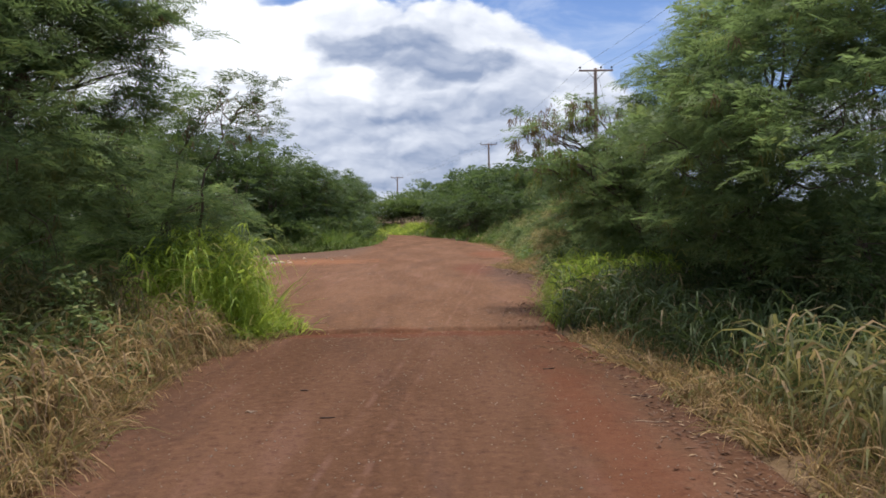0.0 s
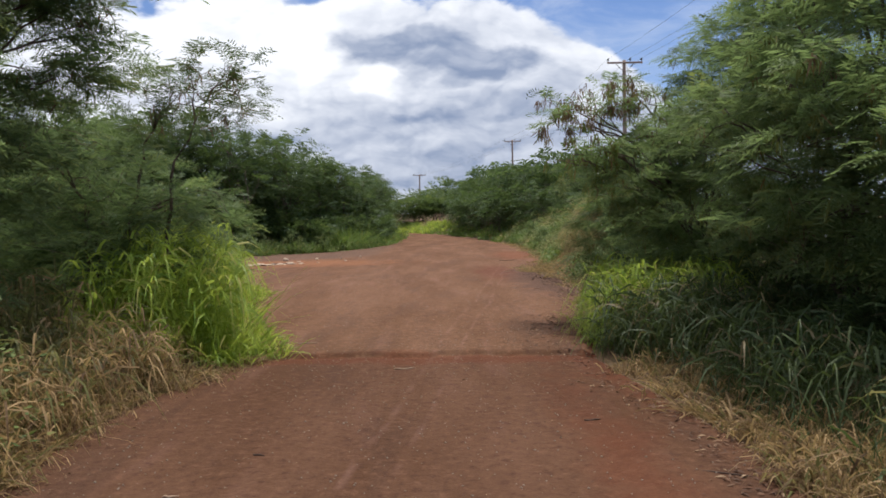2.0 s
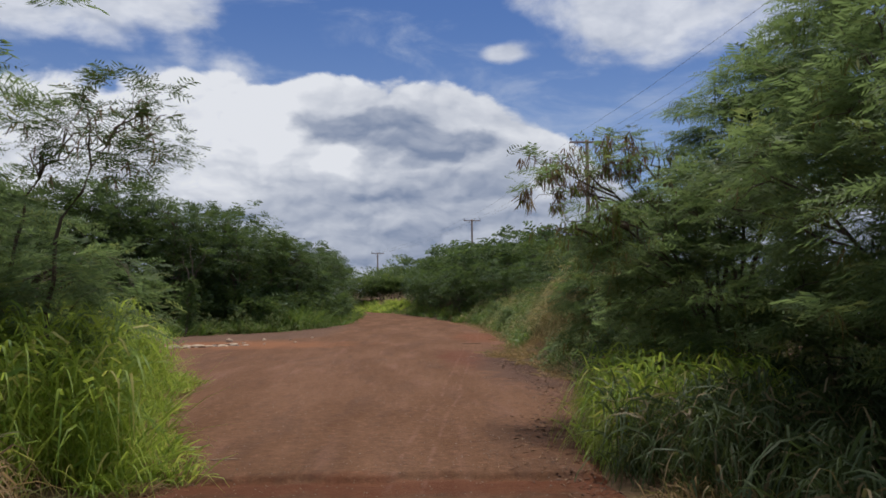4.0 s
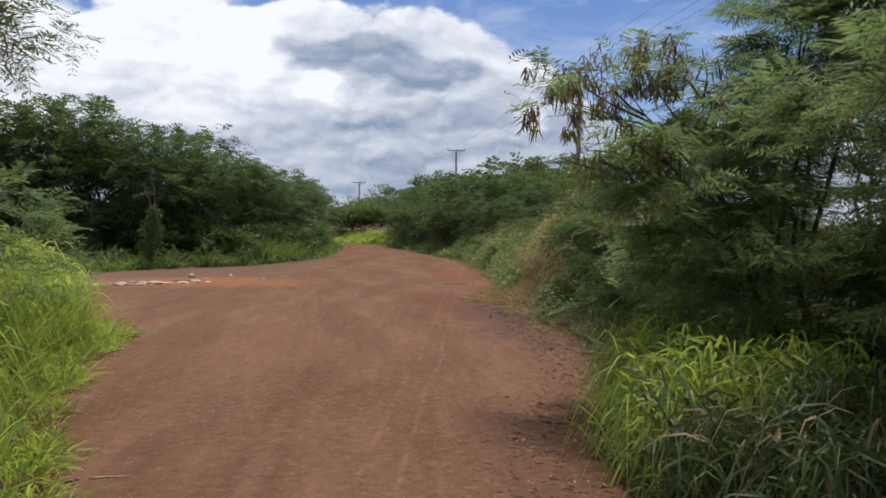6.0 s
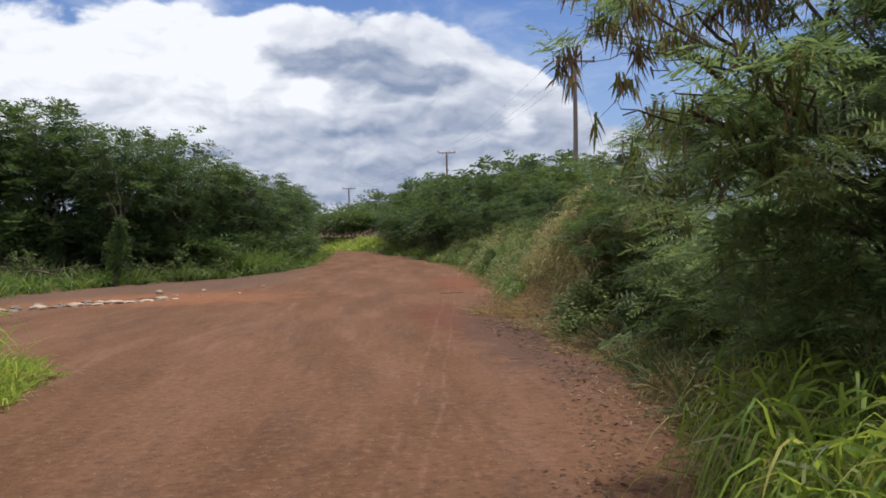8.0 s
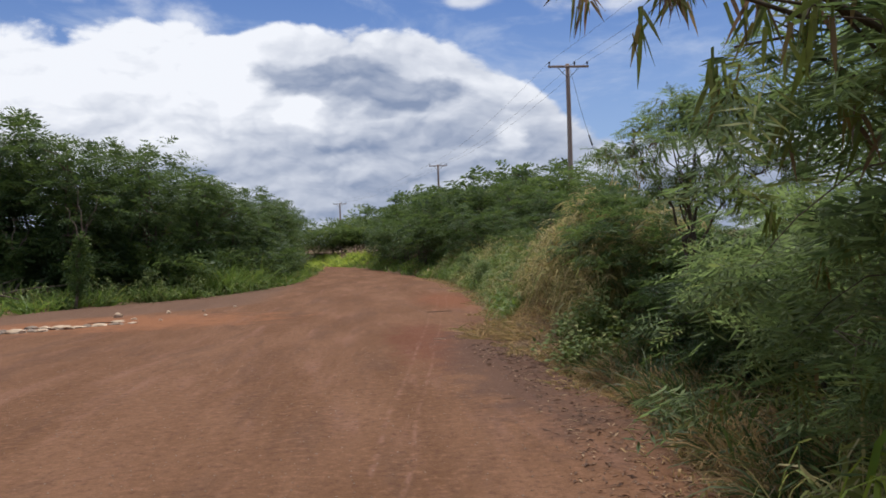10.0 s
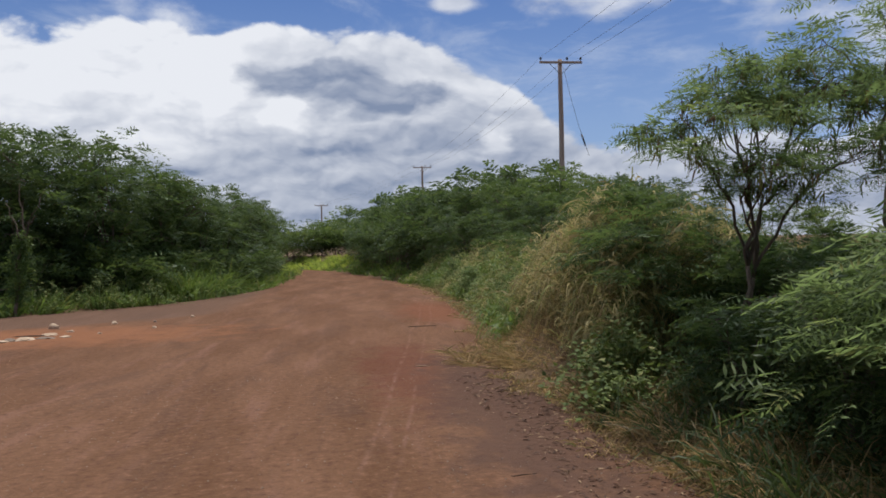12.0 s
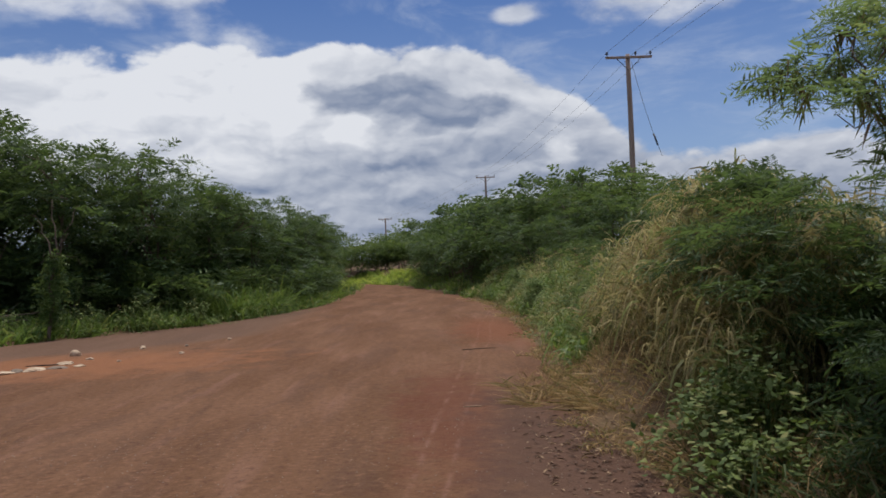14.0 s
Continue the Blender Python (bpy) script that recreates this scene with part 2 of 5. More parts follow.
def road_colour(n):
    pos = n.add("ShaderNodeNewGeometry").outputs["Position"]
    sep = n.add("ShaderNodeSeparateXYZ")
    n.link(pos, sep.inputs[0])
    x, y = sep.outputs[0], sep.outputs[1]
    along = n.vec("MULTIPLY", pos, (1.0, 0.13, 1.0))
    blotch = n.noise(n.vec("MULTIPLY", pos, (1.0, 0.2, 1.0)), 0.7, 6, 0.65)
    streak = n.noise(along, 2.2, 5, 0.6)
    grit = n.noise(pos, 38.0, 4, 0.7)
    pebble = n.add("ShaderNodeTexVoronoi")
    n.link(pos, pebble.inputs["Vector"])
    pebble.inputs["Scale"].default_value = 26.0
    c = n.mix(n.span(blotch, 0.32, 0.68), (0.124, 0.064, 0.035), (0.194, 0.106, 0.065))
    c = n.mix(n.math("MULTIPLY", n.span(streak, 0.52, 0.72), 0.45), c, (0.261, 0.144, 0.108))
    # worn patches of dark compacted tar showing through the dust
    tar = n.math("MULTIPLY", n.span(n.noise(n.vec("MULTIPLY", pos, (1.0, 0.22, 1.0)), 1.1, 7, 0.68, 0.4), 0.49, 0.64), 0.45)
    c = n.mix(tar, c, (0.091, 0.055, 0.040))
    crumb = n.noise(pos, 11.0, 5, 0.72)
    c = n.mix(n.math("MULTIPLY", n.span(crumb, 0.52, 0.66), 0.62), c, (0.245, 0.130, 0.083))
    c = n.mix(n.math("MULTIPLY", n.span(crumb, 0.48, 0.33), 0.55), c, (0.071, 0.034, 0.026))

    def blob(bx, by, rx, ry, a, b):
        u = n.math("DIVIDE", n.math("SUBTRACT", x, bx), rx)
        v = n.math("DIVIDE", n.math("SUBTRACT", y, by), ry)
        d = n.math("SQRT", n.math("ADD", n.math("MULTIPLY", u, u), n.math("MULTIPLY", v, v)))
        d = n.math("ADD", d, n.math("MULTIPLY", n.math("SUBTRACT", n.noise(pos, 1.6, 7, 0.68), 0.5), 2.2))
        return n.span(d, a, b, 1.0, 0.0)

    red = (0.190, 0.062, 0.031)
    for args in ((2.2, 11.0, 0.6, 2.2, 0.4, 1.2), (0.0, 11.55, 2.6, 0.36, 0.6, 1.15),
                 (1.35, 6.0, 0.40, 6.0, 0.1, 1.2), (3.0, 38.0, 1.2, 5.0, 0.3, 1.2)):
        c = n.mix(n.math("MULTIPLY", blob(*args), 0.48), c, red)
    c = n.mix(n.math("MULTIPLY", blob(1.65, 26.5, 0.8, 4.4, 0.35, 1.15), 0.6), c, (0.130, 0.047, 0.031))
    c = n.mix(n.math("MULTIPLY", blob(-6.0, 33.2, 4.6, 2.8, 0.3, 1.2), 0.7), c, (0.287, 0.126, 0.065))
    # grey gravel strip of the old shoulder
    edge = n.math("ADD", y, n.math("MULTIPLY", x, -0.92))
    shoulder = n.math("MULTIPLY", n.span(n.math("ADD", edge, n.math("MULTIPLY", n.math("SUBTRACT", blotch, 0.5), 3.0)), 41.5, 42.8),
                      n.math("MULTIPLY", n.span(x, -2.8, -4.2), n.span(y, 29.0, 31.0)))
    shoulder = n.math("MULTIPLY", shoulder, n.span(y, 62.0, 50.0))
    c = n.mix(n.math("MULTIPLY", shoulder, 0.6), c, n.mix(n.span(grit, 0.35, 0.65), (0.089, 0.055, 0.042), (0.181, 0.130, 0.103)))
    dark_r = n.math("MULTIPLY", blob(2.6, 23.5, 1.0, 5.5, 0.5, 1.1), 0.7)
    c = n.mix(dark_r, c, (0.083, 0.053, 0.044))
    # pale wheel lines
    for wx, lean, width in ((-1.25, 0.105, 0.05), (-0.95, 0.105, 0.04)):
        wob = n.math("MULTIPLY", n.math("SUBTRACT", n.noise(n.vec("MULTIPLY", pos, (0.0, 1.0, 0.0)), 0.12, 2), 0.5), 0.5)
        off = n.math("ABSOLUTE", n.math("SUBTRACT", n.math("ADD", x, wob), n.math("ADD", wx, n.math("MULTIPLY", y, lean))))
        line = n.math("MULTIPLY", n.span(off, 0.0, width, 1.0, 0.0), n.span(n.noise(pos, 2.5, 5, 0.65), 0.42, 0.62))
        c = n.mix(n.math("MULTIPLY", line, 0.36), c, (0.303, 0.173, 0.137))
    speck = n.span(pebble.outputs["Distance"], 0.06, 0.16, 1.0, 0.0)
    rare = n.math("GREATER_THAN", pebble.outputs["Color"], 0.62)
    c = n.mix(n.math("MULTIPLY", n.math("MULTIPLY", speck, rare), 0.6), c, (0.303, 0.208, 0.177))
    c = n.mix(n.math("MULTIPLY", n.span(grit, 0.30, 0.70), 0.35), c, (0.085, 0.040, 0.028))
    # darker compacted surface on the near side of the crack
    old = n.math("MULTIPLY", n.span(n.math("ADD", y, n.math("MULTIPLY", n.math("SUBTRACT", blotch, 0.5), 0.8)), 12.1, 11.5), 0.5)
    c = n.mix(old, c, (0.42, 0.36, 0.36), "MULTIPLY")
    coarse = n.noise(pos, 7.0, 4, 0.6)
    high = n.math("ADD", n.math("MULTIPLY", grit, 0.6), n.math("ADD", n.math("MULTIPLY", n.math("MULTIPLY", speck, rare), 0.8), n.math("MULTIPLY", coarse, 0.9)))
    return c, high


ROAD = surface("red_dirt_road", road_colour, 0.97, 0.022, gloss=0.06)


def ground_colour(n):
    pos = n.add("ShaderNodeNewGeometry").outputs["Position"]
    a = n.noise(pos, 0.5, 5, 0.6)
    b = n.noise(pos, 9.0, 5, 0.65)
    c = n.mix(n.span(a, 0.35, 0.65), (0.105, 0.056, 0.034), (0.130, 0.085, 0.042))
    c = n.mix(n.math("MULTIPLY", n.span(b, 0.45, 0.65), 0.6), c, (0.125, 0.080, 0.044))
    return c, b


GROUND = surface("dry_soil_and_thatch", ground_colour, 0.95, 0.03)


# ---- mesh helpers ----
rng = np.random.default_rng(11)


def mesh_data(name, verts, faces, mat, smooth=False):
    """faces: a list of integer arrays (n, k), each of one corner count."""
    me = bpy.data.meshes.new(name)
    verts = np.asarray(verts, np.float32).reshape(-1, 3)
    me.vertices.add(len(verts))
    me.vertices.foreach_set("co", verts.ravel())
    faces = [np.asarray(f, np.int32) for f in faces if len(f)]
    loops = np.concatenate([f.ravel() for f in faces])
    sizes = np.concatenate([np.full(len(f), f.shape[1], np.int32) for f in faces])
    me.loops.add(len(loops))
    me.loops.foreach_set("vertex_index", loops)
    me.polygons.add(len(sizes))
    me.polygons.foreach_set("loop_start", np.concatenate([[0], np.cumsum(sizes)[:-1]]).astype(np.int32))
    me.polygons.foreach_set("loop_total", sizes)
    if smooth:
        me.polygons.foreach_set("use_smooth", np.ones(len(sizes), bool))
    me.materials.append(mat)
    me.update(calc_edges=True)
    return me


def part(name, data, parent, label=""):
    ob = new(name, data)
    ob.parent = parent
    return tagged(ob, label)


def empty_at(name, x, y, z, label, category, group=""):
    ob = new(name)
    ob.empty_display_size = 0.2
    ob.matrix_world = Matrix.Translation((x, y, z))
    return tagged(ob, label, category, group)


def join(pieces):
    """Joins (verts, faces) pieces, whose faces are arrays of one corner count each."""
    vs, fs, k = [], {}, 0
    for v, f in pieces:
        v = np.asarray(v).reshape(-1, 3)
        for a in f if isinstance(f, list) else [f]:
            fs.setdefault(a.shape[1], []).append(a + k)
        vs.append(v)
        k += len(v)
    return np.concatenate(vs), [np.concatenate(a) for a in fs.values()]


def tube(points, radii, sides=6):
    p = np.asarray(points, float)
    r = np.broadcast_to(np.asarray(radii, float), (len(p),))
    d = np.gradient(p, axis=0)
    d /= np.linalg.norm(d, axis=1)[:, None] + 1e-9
    ref = np.where(np.abs(d[:, 2:3]) > 0.9, np.array([[1.0, 0, 0]]), np.array([[0, 0, 1.0]]))
    u = np.cross(d, ref)
    u /= np.linalg.norm(u, axis=1)[:, None] + 1e-9
    w = np.cross(d, u)
    a = np.linspace(0, 2 * np.pi, sides, endpoint=False)
    ring = p[:, None] + r[:, None, None] * (np.cos(a)[None, :, None] * u[:, None] + np.sin(a)[None, :, None] * w[:, None])
    n = len(p)
    i, j = np.meshgrid(np.arange(n - 1), np.arange(sides), indexing="ij")
    k = (j + 1) % sides
    q = np.stack([i * sides + j, i * sides + k, (i + 1) * sides + k, (i + 1) * sides + j], -1).reshape(-1, 4)
    caps = np.array([list(range(sides))[::-1], [(n - 1) * sides + s for s in range(sides)]])
    return ring.reshape(-1, 3), [q, caps]


def bend(a, b, sag, steps, wobble=0.0):
    """Points of a bowed, slightly crooked line from a to b."""
    t = np.linspace(0, 1, steps)[:, None]
    a, b = np.asarray(a, float), np.asarray(b, float)
    p = a + (b - a) * t + np.array([0, 0, 1.0]) * sag * 4 * t * (1 - t)
    if wobble:
        p[1:-1] += rng.normal(0, wobble, (steps - 2, 3))
    return p


def unit(v):
    return v / (np.linalg.norm(v, axis=-1, keepdims=True) + 1e-9)


def fronds(base, way, length, pairs, pin, wide, droop=0.35):
    """Feathery leaves: an arching rib with pairs of narrow side leaflets, each leaf one connected piece. base, way: (n, 3)."""
    n = len(base)
    up = unit(rng.normal(0, 0.30, (n, 3)) + np.array([0, 0, 1.0]))
    side = unit(np.cross(way, up))
    down = np.array([0, 0, 1.0])
    rib = [base + way * (length * k / pairs)[:, None] - down * (droop * length * (k / pairs) ** 2)[:, None] for k in range(pairs + 1)]
    cols = rib + [r + side * (0.03 * length)[:, None] for r in rib[:-1]]
    quads, tris = [], [(k, k + 1, pairs + 1 + k) for k in range(pairs)]
    for k in range(1, pairs + 1):
        t = k / pairs
        size = pin * length * (1.15 - 0.75 * abs(t - 0.5)) * rng.uniform(0.85, 1.15, n)
        for s in (-1, 1):
            d = unit(side * s + way * 0.55 - down * 0.25 + rng.normal(0, 0.10, (n, 3)))
            w = unit(way + rng.normal(0, 0.15, (n, 3))) * (wide * length)[:, None]
            mid = rib[k] + d * (size * 0.5)[:, None]
            m = len(cols)
            cols += [mid + w, rib[k] + d * size[:, None], mid - w]
            quads.append((k, m, m + 1, m + 2))
    v = np.stack(cols, 1)
    step = np.arange(n)[:, None, None] * len(cols)
    return v.reshape(-1, 3), [(step + np.array(quads)[None]).reshape(-1, 4), (step + np.array(tris)[None]).reshape(-1, 3)]


def strips(base, way, length, width, drop, rows=3, flare=0.0):
    """Blades: ribbons that rise along way and bow over. base, way: (n, 3)."""
    n = len(base)
    side = unit(np.cross(way, rng.normal(0, 1, (n, 3))))
    flat = way * np.array([1, 1, 0.0])
    lines = []
    for k in range(rows + 1):
        t = k / rows
        c = base + way * (length * t)[:, None] + flat * (flare * length * t * t)[:, None]
        c = c - np.array([0, 0, 1.0]) * (drop * length * t ** 2.3)[:, None]
        w = width * (1.0, 1.0, 0.8, 0.55, 0.3)[k] if k < rows else width * 0.06
        lines += [c - side * w[:, None], c + side * w[:, None]]
    v = np.stack(lines, 1)
    m = v.shape[1]
    q = np.array([[2 * k, 2 * k + 1, 2 * k + 3, 2 * k + 2] for k in range(rows)])
    f = (np.arange(n)[:, None, None] * m + q[None]).reshape(-1, 4)
    return v.reshape(-1, 3), f


# ---- plan of the road and the lie of the land ----
EDGE_Y = [-400, 5, 8, 10, 12, 14, 17, 20, 21.5, 23, 26, 31, 35, 40, 45, 50, 55, 65, 80, 95, 110, 130]
EDGE_L = [-2.6, -2.6, -2.9, -2.8, -2.2, -3.0, -4.0, -4.2, -5.5, -11, -17, -14.2, -11.9, -10.2, -6.5, -5.2, -4.2, -4.0, -4.4, -5.3, -9.5, -22]
EDGE_R = [2.4, 2.35, 2.45, 2.2, 2.0, 2.4, 3.2, 3.5, 3.4, 3.3, 3.25, 3.5, 3.9, 4.1, 4.2, 4.2, 3.9, 3.1, 1.0, -1.4, -6, -16]


def edge_l(y):
    return np.interp(y, EDGE_Y, EDGE_L)


def edge_r(y):
    return np.interp(y, EDGE_Y, EDGE_R)


def ease(v):
    v = np.clip(v, 0, 1)
    return v * v * (3 - 2 * v)


def land(x, y):
    """Height of the ground."""
    x, y = np.asarray(x, float), np.asarray(y, float)
    bank = ease((x - edge_r(y)) / 5.0) * (0.25 + 1.35 * ease((y - 22) / 14))
    bank = bank + 1.0 * np.exp(-((x - 5.0) / 1.25) ** 2 - ((y - 27.3) / 2.6) ** 2) * ease((x - edge_r(y)) / 0.8)
    left = ease((edge_l(y) - x) / 4.0) * 0.18
    far = ease((y - 130) / 250) * 5.0
    lumps = 0.05 * np.sin(x * 1.3 + y * 0.7) * np.sin(y * 0.9 - x * 0.4) * ease(np.maximum(x - edge_r(y), edge_l(y) - x) / 2.0)
    return bank + left + far + lumps


def road_height(x, y):
    lip = 0.030 * ease((y - (11.85 + 0.07 * np.sin(x * 2.1) + 0.05 * np.sin(x * 5.3) + 0.03 * np.sin(x * 13.0))) / 0.05)
    ragged = 11.80 + 0.07 * np.sin(x * 2.1) + 0.05 * np.sin(x * 5.3) + 0.03 * np.sin(x * 13.0)
    dip = -0.028 * np.exp(-((y - ragged) / 0.09) ** 2) - 0.012 * np.exp(-((y - 11.5) / 0.3) ** 2)
    edge = np.minimum(x - edge_l(y), edge_r(y) - x)
    camber = -0.02 * ease(1 - edge / 1.2) - 0.10 * ease(1 - edge / 0.22)
    fade = np.exp(-np.maximum(y - 14, 0) / 4.0)
    wave = 0.006 * np.sin(x * 1.9 + 0.3 * y) * np.sin(y * 0.63) + 0.003 * np.sin(x * 5.1 - y * 1.7)
    return lip * fade + dip + camber + wave + 0.012


def grid_sheet(xs, ys, height):
    """xs: (rows, columns) of x for each y."""
    ny, nx = xs.shape
    yy = np.repeat(ys[:, None], nx, 1)
    v = np.stack([xs, yy, height(xs, yy)], -1).reshape(-1, 3)
    i, j = np.meshgrid(np.arange(ny - 1), np.arange(nx - 1), indexing="ij")
    a = i * nx + j
    return v, [np.stack([a, a + 1, a + nx + 1, a + nx], -1).reshape(-1, 4)]


def build_ground():
    ys = np.concatenate([-np.geomspace(1500, 12, 16), np.linspace(-10, 60, 71), np.linspace(62, 140, 40), np.geomspace(150, 1800, 16)])
    side = np.concatenate([-np.geomspace(1500, 22, 16), np.linspace(-20, 16, 73), np.geomspace(18, 1500, 18)])
    xs = np.repeat(side[None], len(ys), 0)

    def h(x, y):
        inside = np.minimum(x - edge_l(y), edge_r(y) - x)
        return land(x, y) - 0.16 * ease((inside - 0.05) / 0.5) - 0.02
    v, f = grid_sheet(xs, ys, h)
    tagged(new("ground", mesh_data("ground", v, f, GROUND, True)), "dry brown soil with thatch and thin grass", "ground", kind="structure")
    ys = np.concatenate([np.linspace(-12, 10, 70), np.linspace(10.05, 13, 100), np.linspace(13.2, 40, 110), np.linspace(40.6, 129, 120)])
    s = np.linspace(0, 1, 110)
    xs = edge_l(ys)[:, None] + (edge_r(ys) - edge_l(ys))[:, None] * s[None]
    v, f = grid_sheet(xs, ys, lambda x, y: land(x, y) + road_height(x, y))
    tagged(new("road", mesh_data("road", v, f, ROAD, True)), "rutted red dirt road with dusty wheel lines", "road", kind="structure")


build_ground()


# ---- trees ----
def crown_points(blobs, count, clumps=9, pad=0.5, inner=0.22):
    """Cluster places in a lumpy crown: domed pads of foliage round each mass and a thinner fill within,
    with the point that each cluster grows away from."""
    vol = np.array([b[3] * b[4] * b[5] for b in blobs]) ** 0.75
    share = np.maximum((vol / vol.sum() * count).astype(int), 3)
    pts, mids, full = [], [], []
    for b, k in zip(blobs, share):
        c, r = np.array(b[:3]), np.array(b[3:6])
        way = unit(rng.normal(0, 1, (clumps, 3)) + np.array([0, 0, 0.22]))
        heads = c + way * rng.uniform(0.55, 1.0, (clumps, 1)) * r
        wide = pad * r.min() * rng.uniform(0.65, 1.3, clumps)
        pick = rng.integers(0, clumps, k)
        d = np.sqrt(rng.random(k))
        a = rng.uniform(0, 6.283, k)
        w = wide[pick]
        off = np.stack([np.cos(a) * d * w, np.sin(a) * d * w, (0.30 - 0.75 * d * d) * w + rng.normal(0, 0.08, k) * w], -1)
        p, m = heads[pick] + off, heads[pick] - np.array([0, 0, 0.55]) * w[:, None]
        fill = rng.random(k) < inner
        q = c + unit(rng.normal(0, 1, (k, 3))) * (rng.random((k, 1)) ** 0.5) * r * 0.85
        pts.append(np.where(fill[:, None], q, p))
        mids.append(np.where(fill[:, None], c[None], m))
        full.append(np.full(k, b[6] if len(b) > 6 else 1.0))
    return np.concatenate(pts), np.concatenate(mids), np.concatenate(full)


def tree(name, base, blobs, clusters, per, length, pairs, leaf, label, stems=3, thick=0.07, pods=(), flowers=0, pin=0.42, wide=0.05,
         group="", clumps=9, bark=BARK, category="tree", twigs=True, spread=0.35, pad=0.5, inner=0.22):
    """A many-stemmed tree or shrub: stems to each mass of the crown, twigs, feathery leaves, hanging pods, white flower heads.
    blobs: (x, y, z, rx, ry, rz) in the world."""
    bx, by, bz = base
    root = empty_at(name, bx, by, bz, label, category, group)
    o = np.array([bx, by, bz])
    pts, mids, full = crown_points(blobs, clusters, clumps, pad, inner)
    pts[:, 2] = np.maximum(pts[:, 2], bz + 0.10)
    # trunks, which fork into a limb for each mass of the crown
    wood, ends = [], []
    centres = np.array([b[:3] for b in blobs])
    main = max(1, min(stems, len(blobs)))
    order = np.argsort(np.arctan2(centres[:, 1] - by, centres[:, 0] - bx)) % main
    forks = []
    for k in range(main):
        foot = o + np.array([rng.normal(0, 0.12), rng.normal(0, 0.12), -0.12])
        aim = centres[order == k].mean(0)
        fork = foot + (aim - foot) * np.array([0.35, 0.35, rng.uniform(0.42, 0.58)])
        line = bend(foot, fork, 0.0, 7, 0.045)
        wood.append(tube(line, np.linspace(thick * 1.25, thick * 0.85, 7), 8))
        forks.append(fork)
    for i, b in enumerate(blobs):
        c = np.array(b[:3])
        foot = forks[order[i]]
        tip = c + np.array([0, 0, b[5] * 0.30])
        knee = foot + (tip - foot) * np.array([0.30, 0.30, 0.70])
        t = np.linspace(0, 1, 9)[:, None]
        line = (1 - t) ** 2 * foot + 2 * t * (1 - t) * knee + t * t * tip
        line[1:-1] += rng.normal(0, 0.035, (7, 3))
        slim = 0.6 if len(b) > 6 else 1.0
        wood.append(tube(line, np.linspace(thick * 0.75, thick * 0.22, 9) * slim, 7))
        ends.append(line)
        for _ in range(4):
            k = rng.integers(3, 7)
            tip = c + unit(rng.normal(0, 1, 3)) * np.array(b[3:6]) * 0.75
            tip[2] = max(tip[2], bz + 0.2)
            sub = bend(line[k], tip, 0.12, 6, 0.05)
            wood.append(tube(sub, np.linspace(thick * 0.42, thick * 0.12, 6), 5))
            ends.append(sub)
    nodes = np.concatenate([e[2:] for e in ends])
    if twigs:
        near = np.argmin(((pts[:, None] - nodes[None]) ** 2).sum(-1), 1)
        for p, k in zip(pts[::3], near[::3]):
            wood.append(tube(bend(nodes[k], p, 0.06, 4, 0.03), (thick * 0.13, thick * 0.1, thick * 0.08, thick * 0.04), 3))
    v, f = join(wood)
    part("trunk", mesh_data("trunk", v - o, f, bark, True), root)
    # leaves
    leafed = rng.random(len(pts)) < full
    lp, lm = pts[leafed], mids[leafed]
    n = len(lp) * per
    at = np.repeat(lp, per, 0) + rng.normal(0, length * 0.36, (n, 3)) * np.array([1, 1, 0.45])
    way = unit(unit(np.repeat(lp - lm, per, 0)) * np.array([1, 1, 0.5]) + rng.normal(0, 0.5, (n, 3)) * np.array([1, 1, 0.4]))
    v, f = fronds(at, way, length * rng.uniform(0.65, 1.25, n), pairs, pin, wide, spread)
    v[:, 2] = np.maximum(v[:, 2], bz + 0.03)
    part("crown", mesh_data("crown", v - o, f, leaf), root)
    # pods in hanging bunches: (share of clusters, material, per bunch, box that they keep to)
    for share, mat, many, box in pods:
        lo, hi = np.array(box[0]), np.array(box[1])
        ok = pts[((pts >= lo) & (pts <= hi)).all(1)]
        if not len(ok):
            continue
        ok = ok[rng.random(len(ok)) < share]
        if not len(ok):
            continue
        k = len(ok) * many
        b = np.repeat(ok, many, 0) + rng.normal(0, 0.035, (k, 3))
        w = unit(rng.normal(0, 0.36, (k, 3)) + np.array([0, 0, -1.0]))
        v, f = strips(b, w, rng.uniform(0.10, 0.18, k), np.full(k, 0.008), 0.12, 2)
        tagged(part("seed_pod", mesh_data("seed_pod", v - o, [f], mat), root, "brown hanging seed pods" if mat is POD_BROWN else "green hanging seed pods"), kind="stuff")
    if flowers:
        pick = pts[rng.integers(0, len(pts), flowers)] + rng.normal(0, 0.12, (flowers, 3))
        bm = bmesh.new()
        bmesh.ops.create_icosphere(bm, subdivisions=1, radius=0.014)
        bv = np.array([x.co[:] for x in bm.verts])
        bf = np.array([[x.index for x in fc.verts] for fc in bm.faces])
        bm.free()
        v, f = join([(bv + p, bf) for p in pick])
        tagged(part("flower_head", mesh_data("flower_head", v - o, f, FLOWER, True), root, "small white puffball flowers"), kind="stuff")
    return root


ANY = ((-1e3, -1e3, -1e3), (1e3, 1e3, 1e3))


def gz(x, y):
    return float(land(x, y))


